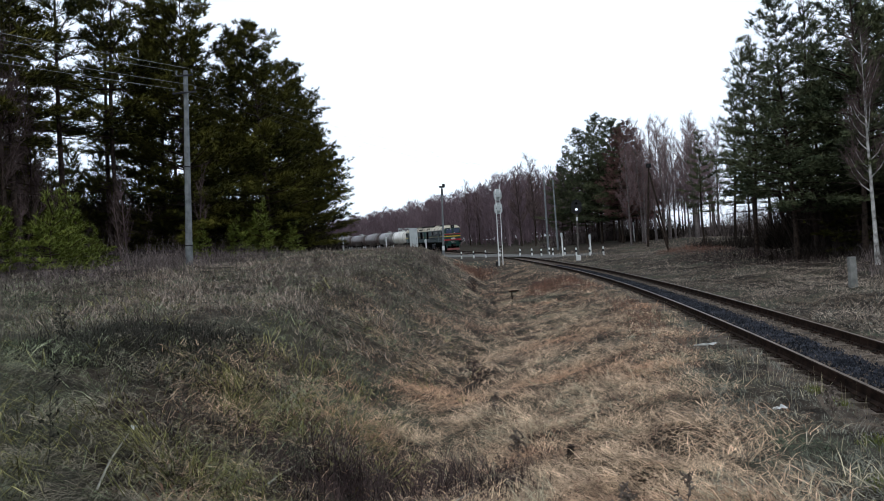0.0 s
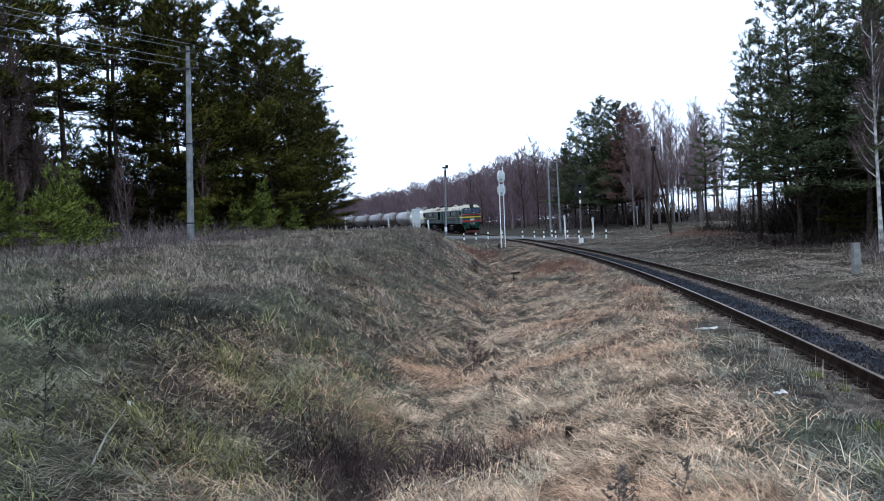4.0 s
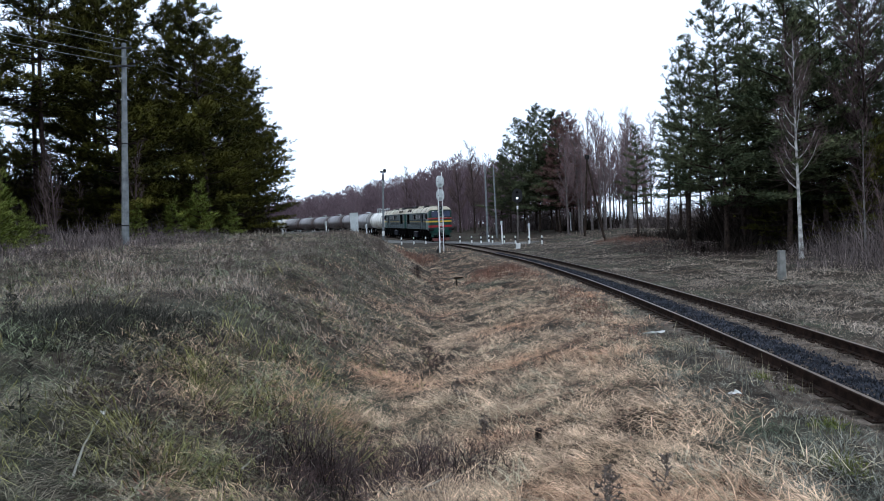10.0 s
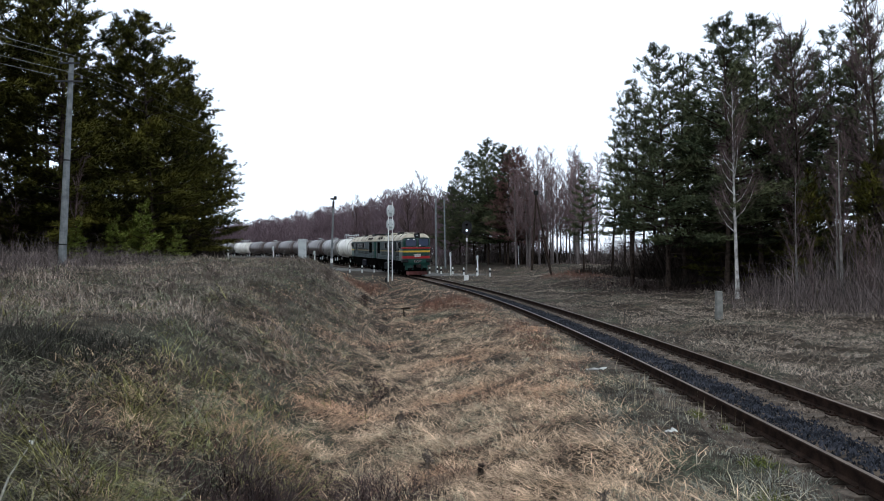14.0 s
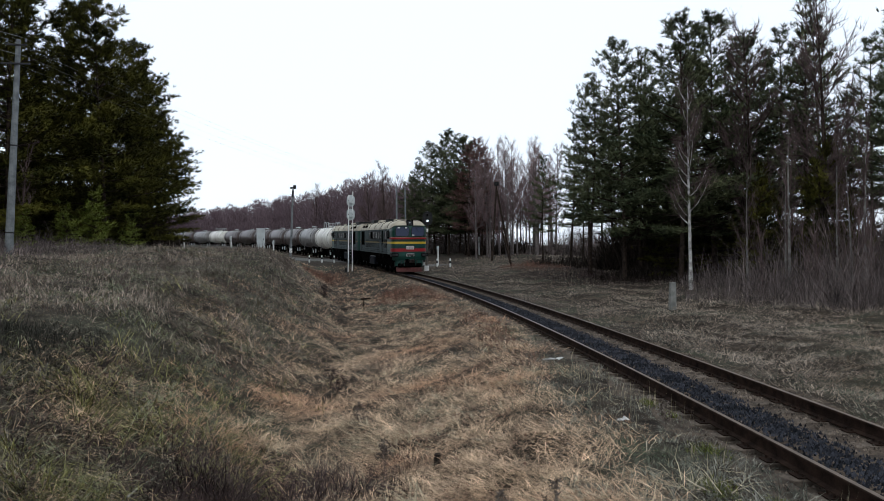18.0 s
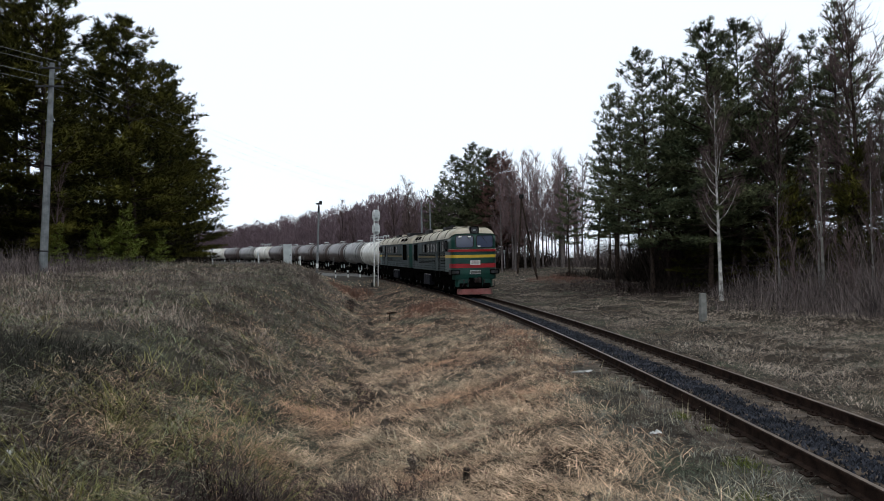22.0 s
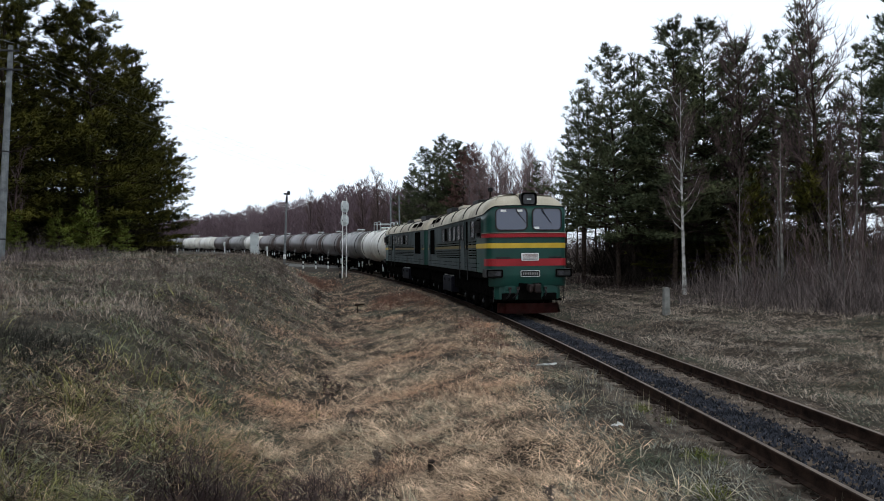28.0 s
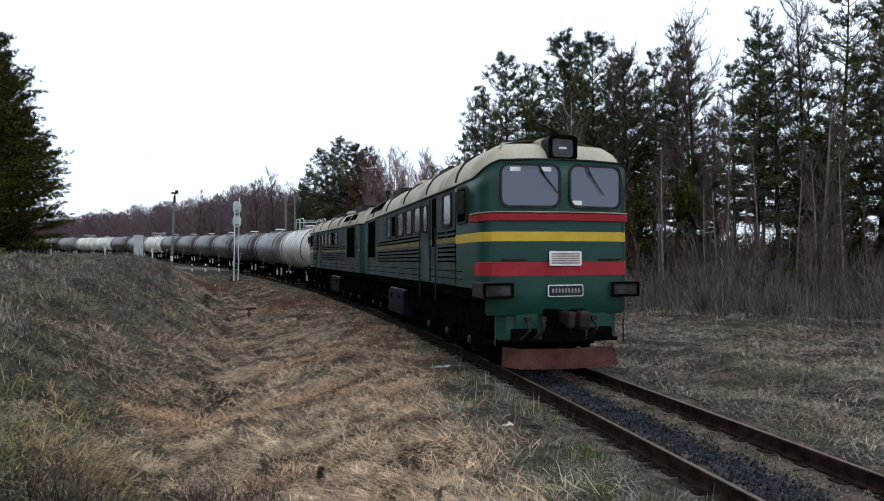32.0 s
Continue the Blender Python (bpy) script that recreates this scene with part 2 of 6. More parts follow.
M_BIRCH = surface("birch_bark", (0.10, 0.09, 0.08), (0.62, 0.60, 0.56), 3, 0.8, 0.3, 18)
M_TWIG = surface("bare_twigs", (0.055, 0.038, 0.036), (0.14, 0.10, 0.092), 1, 0.9, 0, 10, spread=0.35, island=True)
M_THINBARK = surface("thin_grey_bark", (0.060, 0.050, 0.047), (0.17, 0.145, 0.135), 3, 0.9, 0.2, 18)
M_PINKTWIG = surface("pink_brown_twigs", (0.12, 0.080, 0.080), (0.25, 0.18, 0.175), 0.3, 0.95, 0, 3, spread=0.35, island=True)
M_FARTWIG = surface("far_bare_twigs", (0.098, 0.068, 0.076), (0.18, 0.131, 0.141), 0.1, 0.95, 0, 1, spread=0.35, island=True)
M_POLE = surface("grey_pole_concrete", (0.105, 0.112, 0.116), (0.215, 0.225, 0.225), 4, 0.9, 0.4, 60)
M_WIRE = surface("dark_wire", (0.03, 0.03, 0.032), (0.07, 0.07, 0.072), 4, 0.6, 0, 40)
M_CABLE = surface("weathered_aluminium_wire", (0.16, 0.16, 0.165), (0.30, 0.30, 0.31), 4, 0.6, 0, 40)
# undergrowth with the woods' shade put into its dark base colour
M_SHADEGROWTH = surface("dark_undergrowth", (0.014, 0.011, 0.009), (0.052, 0.041, 0.034), 1.5, 0.95, 0, 10, spread=0.6, island=True, spec=0.02)
M_CONC = surface("weathered_concrete", (0.12, 0.12, 0.11), (0.24, 0.235, 0.215), 4, 0.9, 0.4, 60)
M_RAIL = surface("rusty_rail_steel", (0.007, 0.005, 0.004), (0.036, 0.022, 0.016), 6, 0.85, 0.3, 80, spec=0.03)
M_RAILTOP = surface("worn_rail_head", (0.085, 0.060, 0.043), (0.18, 0.135, 0.098), 3, 0.45, 0.1, 60, metal=0.5, spec=0.35)
M_SLEEPER = surface("weathered_sleeper_wood", (0.032, 0.024, 0.019), (0.13, 0.105, 0.082), 7, 0.9, 0.6, 60, spread=0.45)
M_BALLAST = surface("dark_ballast", (0.010, 0.011, 0.014), (0.046, 0.048, 0.058), 3, 0.8, 0.3, 50, spread=0.8, island=True)
M_STONE = surface("pale_stones", (0.13, 0.11, 0.09), (0.26, 0.22, 0.18), 5, 0.9, 0.3, 50, spread=0.3, island=True)
M_GRAVEL = surface("brown_gravel", (0.045, 0.036, 0.029), (0.20, 0.16, 0.125), 3, 0.9, 0.3, 50, spread=0.7, island=True)
M_BED = surface("track_bed", (0.030, 0.024, 0.019), (0.115, 0.088, 0.066), 4, 0.95, 0.8, 60, bdist=0.04)
M_ASPHALT = surface("worn_grey_asphalt", (0.075, 0.073, 0.070), (0.15, 0.145, 0.138), 1, 0.9, 0.2, 30)
M_HEATH = surface("dark_heather", (0.018, 0.019, 0.015), (0.055, 0.050, 0.039), 1.5, 0.85, 0, 10, spread=0.6, island=True)
M_RUSTBRUSH = surface("russet_brush", (0.095, 0.048, 0.036), (0.23, 0.128, 0.092), 1.5, 0.85, 0, 10, spread=0.4, island=True)
M_BRUSH = surface("grey_brown_brush", (0.036, 0.029, 0.028), (0.20, 0.162, 0.148), 1.2, 0.9, 0, 10, spread=0.75, island=True)
M_MOSS = surface("yellow_green_moss", (0.07, 0.085, 0.02), (0.16, 0.17, 0.04), 4, 0.9, 0.4, 40)
M_PALE = surface("bleached_blades", (0.27, 0.23, 0.15), (0.55, 0.475, 0.32), 1.0, 0.8, 0, 6, spread=0.55, island=True)
M_PALEGREEN = surface("bleached_green_blades", (0.115, 0.135, 0.075), (0.36, 0.385, 0.235), 1.2, 0.8, 0, 6, spread=0.65, island=True)
M_CREST = surface("crest_grass_blades", (0.14, 0.105, 0.083), (0.45, 0.36, 0.29), 0.8, 0.85, 0, 6, spread=0.5, island=True, third=(0.19, 0.165, 0.125), tscale=0.12)
M_TUSSOCK = surface("yellow_green_tussock", (0.085, 0.090, 0.030), (0.36, 0.33, 0.135), 1.6, 0.8, 0, 6, spread=0.75, island=True)
M_PALESTICK = surface("bleached_wood", (0.17, 0.16, 0.135), (0.38, 0.36, 0.31), 6, 0.85, 0.2, 40)
M_MAST = surface("brown_grey_mast_paint", (0.07, 0.062, 0.056), (0.15, 0.135, 0.12), 4, 0.85, 0.2, 40)
M_WHITE = surface("weathered_white_paint", (0.55, 0.55, 0.53), (0.78, 0.78, 0.76), 3, 0.6, 0.1, 40)
M_BLACK = surface("black_paint", (0.012, 0.012, 0.013), (0.035, 0.034, 0.033), 5, 0.6, 0.1, 40)
M_GREYMETAL = surface("pale_grey_metal", (0.40, 0.43, 0.43), (0.55, 0.58, 0.57), 2, 0.6, 0.1, 30)
M_GREEN = surface("dark_green_enamel", (0.005, 0.034, 0.026), (0.009, 0.050, 0.038), 1.2, 0.42, 0.05, 30, third=(0.011, 0.038, 0.031), tscale=1.0, spec=0.3)
M_SIDE = surface("faded_grey_green_paint", (0.030, 0.043, 0.044), (0.064, 0.080, 0.079), 0.9, 0.65, 0.08, 25, third=(0.014, 0.018, 0.019), tscale=0.8, spec=0.10)
M_COUPLER = surface("dark_coupler_steel", (0.007, 0.005, 0.005), (0.028, 0.018, 0.015), 5, 0.6, 0.2, 40, spec=0.2)
M_PRINT = surface("faded_board_print", (0.20, 0.15, 0.14), (0.34, 0.27, 0.25), 6, 0.8, 0, 40)
M_AXLECAP = surface("greasy_axle_cap", (0.008, 0.008, 0.009), (0.026, 0.026, 0.028), 5, 0.5, 0.1, 40, spec=0.15)
M_BATTERY = surface("dark_battery_box_paint", (0.005, 0.005, 0.008), (0.013, 0.013, 0.018), 2, 0.75, 0.1, 30, spec=0.05)
M_RIB = surface("dusty_side_ribs", (0.045, 0.053, 0.052), (0.085, 0.095, 0.092), 1.5, 0.8, 0.05, 25, spec=0.08)
M_YELLOW = surface("yellow_stripe_paint", (0.44, 0.29, 0.02), (0.54, 0.37, 0.04), 2, 0.5, 0.05, 30, spec=0.25)
M_DULLYELLOW = surface("dusty_yellow_stripe", (0.13, 0.10, 0.045), (0.20, 0.155, 0.07), 2, 0.7, 0.05, 30)
M_RED = surface("red_stripe_paint", (0.22, 0.011, 0.015), (0.30, 0.018, 0.024), 2, 0.5, 0.05, 30, spec=0.25)
M_PLOUGH = surface("faded_red_plough", (0.15, 0.05, 0.045), (0.26, 0.11, 0.10), 2.5, 0.7, 0.15, 30, third=(0.085, 0.05, 0.045), tscale=1.5)
M_CREAM = surface("dusty_cream_roof", (0.34, 0.30, 0.22), (0.50, 0.45, 0.35), 1.2, 0.7, 0.1, 20, third=(0.24, 0.21, 0.16), tscale=0.9, spec=0.35)
# near-black: grime, with the shade of undersides and openings put into the colour
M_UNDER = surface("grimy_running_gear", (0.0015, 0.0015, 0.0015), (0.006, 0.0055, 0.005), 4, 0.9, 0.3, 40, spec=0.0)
M_TANKPALE = tank_paint("dirty_pale_tank", (0.40, 0.37, 0.31), (0.66, 0.64, 0.58), (0.16, 0.115, 0.085))
M_TANKDARK = tank_paint("grimy_brown_tank", (0.034, 0.025, 0.023), (0.085, 0.064, 0.058), (0.012, 0.009, 0.008))
M_TANKGREY = tank_paint("dull_grey_tank", (0.075, 0.068, 0.064), (0.19, 0.18, 0.17), (0.022, 0.017, 0.015))
M_STEEL = surface("worn_steel", (0.16, 0.15, 0.14), (0.32, 0.31, 0.29), 4, 0.5, 0.2, 40, metal=0.5, spec=0.35)
M_SIGNALGLOW = glowing("white_signal_lens", (0.86, 0.9, 1.0), 2.0)
M_LENS = surface("headlight_glass", (0.018, 0.018, 0.020), (0.05, 0.05, 0.054), 6, 0.2, 0, 30, spec=0.25)
M_GLASS = bpy.data.materials.new("cab_glass")
M_GLASS.use_nodes = True
_p = M_GLASS.node_tree.nodes["Principled BSDF"]
# bluish base carries part of the sky's reflection as colour
_p.inputs["Base Color"].default_value = (0.06, 0.072, 0.115, 1)
_p.inputs["Roughness"].default_value = 0.06
_p.inputs["Specular IOR Level"].default_value = 0.7


# base colour lifted to pale grey for the sky mirrored in the panes
M_SIDEGLASS = surface("dusty_side_glass", (0.05, 0.056, 0.058), (0.085, 0.092, 0.094), 2, 0.18, 0, 20, spec=0.5)
M_FIELD = surface("field_grass_blades", (0.15, 0.12, 0.092), (0.52, 0.43, 0.34), 1.8, 0.8, 0, 10, spread=0.5, island=True, third=(0.155, 0.115, 0.080), tscale=0.25)


# ---- mesh tools ----
def mesh_of(name, verts, faces, mat, smooth=False):
    me = bpy.data.meshes.new(name)
    me.from_pydata([tuple(v) for v in verts], [], [tuple(f) for f in faces])
    me.materials.append(mat)
    if smooth:
        me.shade_smooth()
    return me


def soup(name, verts, nper, mat):
    """A mesh of loose strips from an array (count, nper, 3): three corners make a triangle, four a quad, five a bent blade."""
    v = np.asarray(verts, np.float32)
    n = v.shape[0]
    base = (np.arange(n) * nper)[:, None]
    if nper == 5:
        quads, tris = base + np.array([0, 1, 3, 2]), base + np.array([2, 3, 4])
        loops = np.concatenate([quads, tris], axis=1).ravel()
        starts = (np.arange(n)[:, None] * 7 + np.array([0, 4])).ravel()
        total = np.tile([4, 3], n)
    else:
        loops = (base + np.arange(nper)).ravel()
        starts, total = np.arange(n) * nper, np.full(n, nper)
    me = bpy.data.meshes.new(name)
    me.vertices.add(n * nper)
    me.vertices.foreach_set("co", v.reshape(-1))
    me.loops.add(loops.size)
    me.loops.foreach_set("vertex_index", loops.astype(np.int32))
    me.polygons.add(starts.size)
    me.polygons.foreach_set("loop_start", starts.astype(np.int32))
    me.materials.append(mat)
    me.update(calc_edges=True)
    me.validate()
    return me


def part(name, bm, mat, parent=None, label="", smooth=False):
    """Links a bmesh as one mesh object under a thing or a part."""
    me = bpy.data.meshes.new(name)
    bm.to_mesh(me)
    bm.free()
    me.materials.append(mat)
    if smooth:
        me.shade_smooth()
    ob = new(name, me)
    ob.parent = parent
    if label:
        ob["label"] = label
    return ob


def part_me(name, me, parent=None, label=""):
    ob = new(name, me)
    ob.parent = parent
    if label:
        ob["label"] = label
    return ob


def box(x0, x1, y0, y1, z0, z1, bevel=0.0, bm=None):
    bm = bm or bmesh.new()
    r = bmesh.ops.create_cube(bm, size=1.0, matrix=Matrix.Translation(((x0 + x1) / 2, (y0 + y1) / 2, (z0 + z1) / 2)) @ Matrix.Diagonal((x1 - x0, y1 - y0, z1 - z0, 1)))
    if bevel:
        vs = set(r["verts"])
        bmesh.ops.bevel(bm, geom=[e for e in bm.edges if e.verts[0] in vs], offset=bevel, segments=2, affect="EDGES", profile=0.5)
    return bm


def rod(p, q, r0, r1=None, seg=8, bm=None, caps=True):
    """A tapered round bar from p to q."""
    bm = bm or bmesh.new()
    p, q = Vector(p), Vector(q)
    d = q - p
    m = Matrix.Translation((p + q) / 2) @ d.to_track_quat("Z", "Y").to_matrix().to_4x4()
    bmesh.ops.create_cone(bm, cap_ends=caps, segments=seg, radius1=r0, radius2=r0 if r1 is None else r1, depth=d.length, matrix=m)
    return bm


def thing(name, m, label, category, group="", kind=""):
    ob = new(name)
    ob.empty_display_size = 0.3
    ob.matrix_basis = m
    return tagged(ob, label, category, group, kind)


def rounded(w, h, r, n=5):
    """Outline of a rounded rectangle of that size round the origin."""
    out = []
    for cx, cy, a0 in ((w / 2 - r, h / 2 - r, 0), (-w / 2 + r, h / 2 - r, 90), (-w / 2 + r, -h / 2 + r, 180), (w / 2 - r, -h / 2 + r, 270)):
        for i in range(n + 1):
            a = radians(a0 + 90 * i / n)
            out.append((cx + r * math.cos(a), cy + r * math.sin(a)))
    return out


def plate(outline, thick, m, bm=None):
    """A flat plate of that outline (x across, y up), thick towards local +z, placed by the matrix m."""
    bm = bm or bmesh.new()
    a = [bm.verts.new(m @ Vector((x, y, 0))) for x, y in outline]
    b = [bm.verts.new(m @ Vector((x, y, thick))) for x, y in outline]
    bm.faces.new(a[::-1])
    bm.faces.new(b)
    k = len(a)
    for i in range(k):
        bm.faces.new((a[i], a[(i + 1) % k], b[(i + 1) % k], b[i]))
    return bm


def ring(outer, inner, thick, m, bm=None):
    """A frame between two outlines of equal count."""
    bm = bm or bmesh.new()
    k = len(outer)
    v = [[bm.verts.new(m @ Vector((x, y, z))) for x, y in o] for o in (outer, inner) for z in (0, thick)]
    for i in range(k):
        j = (i + 1) % k
        bm.faces.new((v[1][i], v[1][j], v[3][j], v[3][i]))
        bm.faces.new((v[0][i], v[0][j], v[1][j], v[1][i]))
        bm.faces.new((v[2][j], v[2][i], v[3][i], v[3][j]))
        bm.faces.new((v[0][j], v[0][i], v[2][i], v[2][j]))
    return bm


# ---- ground, road and track ----
def build_ground():
    def axis(fine_to, far):
        s = [0.0]
        step = 0.45
        while s[-1] < far:
            s.append(s[-1] + step)
            if s[-1] > fine_to:
                step *= 1.13
        return np.array(s)
    px, nx = axis(26, 1500), axis(34, 1500)
    py, ny = axis(75, 1500), axis(5, 1500)
    xs = np.concatenate([-nx[:0:-1], px])
    ys = np.concatenate([-ny[:0:-1], py])
    gx, gy = np.meshgrid(xs, ys)
    z = ground_z(gx.ravel(), gy.ravel())
    v = np.c_[gx.ravel(), gy.ravel(), z]
    w, h = xs.size, ys.size
    i = (np.arange(h - 1)[:, None] * w + np.arange(w - 1)).ravel()
    me = bpy.data.meshes.new("ground")
    me.from_pydata(v.tolist(), [], np.c_[i, i + 1, i + w + 1, i + w].tolist())
    me.materials.append(M_GROUND)
    me.shade_smooth()
    tagged(new("ground", me), "uneven ground of dry brown thatch and bare earth", "ground", kind="structure")


def strip(u0, u1, step, rows, mat, name):
    """A ribbon along the track through the rows of (side, height over the rail head)."""
    us = np.arange(u0, u1 + 0.01, step)
    v, f, k = [], [], len(rows)
    for u in us:
        v += [on_track(u, a, b) for a, b in rows]
    for i in range(len(us) - 1):
        for j in range(k - 1):
            a = i * k + j
            f.append((a, a + 1, a + k + 1, a + k))
    return mesh_of(name, v, f, mat)


def build_track():
    track = thing("railway_track", pose(0, 0, 0), "single railway line with rusty rails on weathered sleepers in dark ballast", "railway track", kind="structure")
    part_me("track_bed", strip(-30, 300, 1.5, [(-1.9, -0.30), (-1.5, -0.172), (-1.1, -0.168), (-0.96, -0.24), (-0.72, -0.24), (-0.45, -0.175), (-0.3, -0.15), (0.12, -0.15), (0.32, -0.19), (0.5, -0.19), (0.98, -0.195), (1.1, -0.172), (1.5, -0.172), (1.9, -0.30)], M_BED, "track_bed"), track)
    for side, edge in ((-1, "near"), (1, "far")):
        c = side * 0.797
        prof = [(c - 0.066, -0.172), (c - 0.066, -0.16), (c - 0.012, -0.14), (c - 0.009, -0.045), (c - 0.036, -0.035), (c - 0.036, -0.008), (c - 0.028, -0.001),
                (c + 0.028, -0.001), (c + 0.036, -0.008), (c + 0.036, -0.035), (c + 0.009, -0.045), (c + 0.012, -0.14), (c + 0.066, -0.16), (c + 0.066, -0.172)]
        r = part_me("rail", strip(-30, 300, 1.0, prof, M_RAIL, "rail"), track, "rusty steel rail")
        part_me("rail_head", strip(-30, 300, 1.0, [(c - 0.027, 0.002), (c - 0.012, 0.0035), (c + 0.012, 0.0035), (c + 0.027, 0.002)], M_RAILTOP, "rail_head"), r, "worn running surface, paler than the rail")
    return track


def build_sleepers(track):
    rng = random.Random(5)
    bm = box(-1.35, 1.35, -0.12, 0.12, -0.20, 0.0, 0.012)
    me = bpy.data.meshes.new("sleeper")
    bm.to_mesh(me)
    bm.free()
    me.materials.append(M_SLEEPER)
    bm = bmesh.new()
    for s in (-0.797, 0.797):
        box(s - 0.17, s + 0.17, -0.09, 0.09, 0.002, 0.018, 0.004, bm)
        for a in (-0.1, 0.1):
            for b in (-0.055, 0.055):
                rod((s + a, b, 0.015), (s + a, b, 0.05), 0.014, 0.012, 6, bm)
    fast = bpy.data.meshes.new("baseplate")
    bm.to_mesh(fast)
    bm.free()
    fast.materials.append(M_RAIL)
    for i in range(210):
        u = -12 + i * 0.56
        x, y, z = on_track(u, rng.uniform(-0.03, 0.03), -0.178 + rng.uniform(-0.008, 0.004))
        h = float(np.interp(u, TU, TH))
        s = part_me("sleeper", me, track)
        s.matrix_basis = pose(x, y, z, 0, 0, -math.degrees(h) + rng.uniform(-1.2, 1.2))
        if u < 45:
            part_me("baseplate", fast, s)


def scatter(name, mat, n, seed, sides, small, large, label, category):
    """Small broken stones strewn over the track's bed; sides(rng, n) gives their distances from its middle."""
    rng = np.random.default_rng(seed)
    u = -4 + 62 * rng.random(n) ** 2.0
    lat = sides(rng, n)
    size = rng.uniform(small, large, n) * (1 + u.clip(0) / 45)
    base = np.array([[1, 0, -.6], [-.5, .87, -.6], [-.5, -.87, -.6], [0, 0, .9]])
    faces = np.array([[0, 1, 3], [1, 2, 3], [2, 0, 3]])
    h = np.interp(u, TU, TH)
    px = np.interp(u, TU, TX) + np.cos(h) * lat
    py = np.interp(u, TU, TY) - np.sin(h) * lat
    bed = np.interp(lat, [-1.5, -1.15, -1.0, -0.72, -0.45, -0.3, 0.12, 0.32, 0.5, 0.98, 1.15, 1.5], [-0.172, -0.168, -0.235, -0.24, -0.175, -0.15, -0.15, -0.19, -0.19, -0.195, -0.172, -0.172])
    pz = np.interp(u, TU, TZ) + bed + rng.uniform(-0.01, 0.022, n)
    v = base[None] * rng.uniform(0.6, 1.3, (n, 4, 3))
    a = rng.uniform(0, 6.28, n)
    rx = v[..., 0] * np.cos(a)[:, None] - v[..., 1] * np.sin(a)[:, None]
    ry = v[..., 0] * np.sin(a)[:, None] + v[..., 1] * np.cos(a)[:, None]
    v = np.stack([rx, ry, v[..., 2]], -1) * size[:, None, None] + np.stack([px, py, pz], -1)[:, None]
    f = (np.arange(n)[:, None, None] * 4 + faces).reshape(-1, 3)
    me = bpy.data.meshes.new(name)
    me.from_pydata(v.reshape(-1, 3).tolist(), [], f.tolist())
    me.materials.append(mat)
    tagged(new(name, me), label, category, kind="stuff")


def build_ballast():
    scatter("ballast", M_BALLAST, 36000, 11, lambda rng, n: np.clip(rng.normal(-0.18, 0.20, n), -0.68, 0.34), 0.012, 0.032, "dark crushed stone ballast between the rails", "ballast")
    scatter("gravel", M_GRAVEL, 16000, 12, lambda rng, n: rng.choice([0.48, -0.62, 1.05, -1.05], n, p=[0.55, 0.1, 0.15, 0.2]) + rng.normal(0, 0.15, n), 0.008, 0.024, "brown gravel and earth crumbs beside the rails", "gravel")
    # a few pale stones beside the rails
    for i in range(11):
        uu, ll = -3 + i * 1.9 + random.Random(i).uniform(-1.4, 1.4), random.Random(i + 50).choice([0.58, 0.62, 1.05, -0.6])
        bm = bmesh.new()
        bmesh.ops.create_icosphere(bm, subdivisions=1, radius=0.035 + 0.045 * random.Random(i + 9).random())
        r = random.Random(i + 77)
        for w in bm.verts:
            w.co = Vector((w.co.x * 1.5, w.co.y, w.co.z * 0.32)) * r.uniform(0.6, 1.25)
        s = tagged(part("stone", bm, M_STONE), "pale flat stone lying among the ballast", "stone", "stones by the rails")
        s.matrix_basis = Matrix.Translation(on_track(uu, ll, -0.205 if abs(ll) < 1 else -0.24)) @ pose(0, 0, 0, 0, 0, r.uniform(0, 180))


def build_road():
    """A skewed road over the track, through a few points of its middle line."""
    line = [Vector(p) for p in ((-62, 118, 0), (-40, 97, 0), (-30, 87, 0), (-24.3, 81.5, 0), (-17, 75.5, 0), (-9.5, 71, 0))]
    pts = []
    for a, b in zip(line, line[1:]):
        k = max(2, int((b - a).length / 1.5))
        pts += [a.lerp(b, i / k) for i in range(k)]
    v, f, m = [], [], 6
    for i, p in enumerate(pts):
        d = (pts[min(i + 1, len(pts) - 1)] - pts[max(i - 1, 0)]).normalized()
        for j in range(m):
            q = p + Vector((-d.y, d.x, 0)) * (2.1 - 4.2 * j / (m - 1))
            u, lat = track_coords(q.x, q.y)
            z = gz(q.x, q.y) + (0.06 if 0 < j < m - 1 else 0.02)
            if abs(lat[0]) < 1.6:
                z = float(np.interp(u[0], TU, TZ)) - 0.012
            v.append((q.x, q.y, z))
    for i in range(len(pts) - 1):
        for j in range(m - 1):
            a = i * m + j
            f.append((a, a + 1, a + m + 1, a + m))
    tagged(new("road", mesh_of("road", v, f, M_ASPHALT)), "narrow worn grey asphalt road crossing the railway", "road", kind="structure")


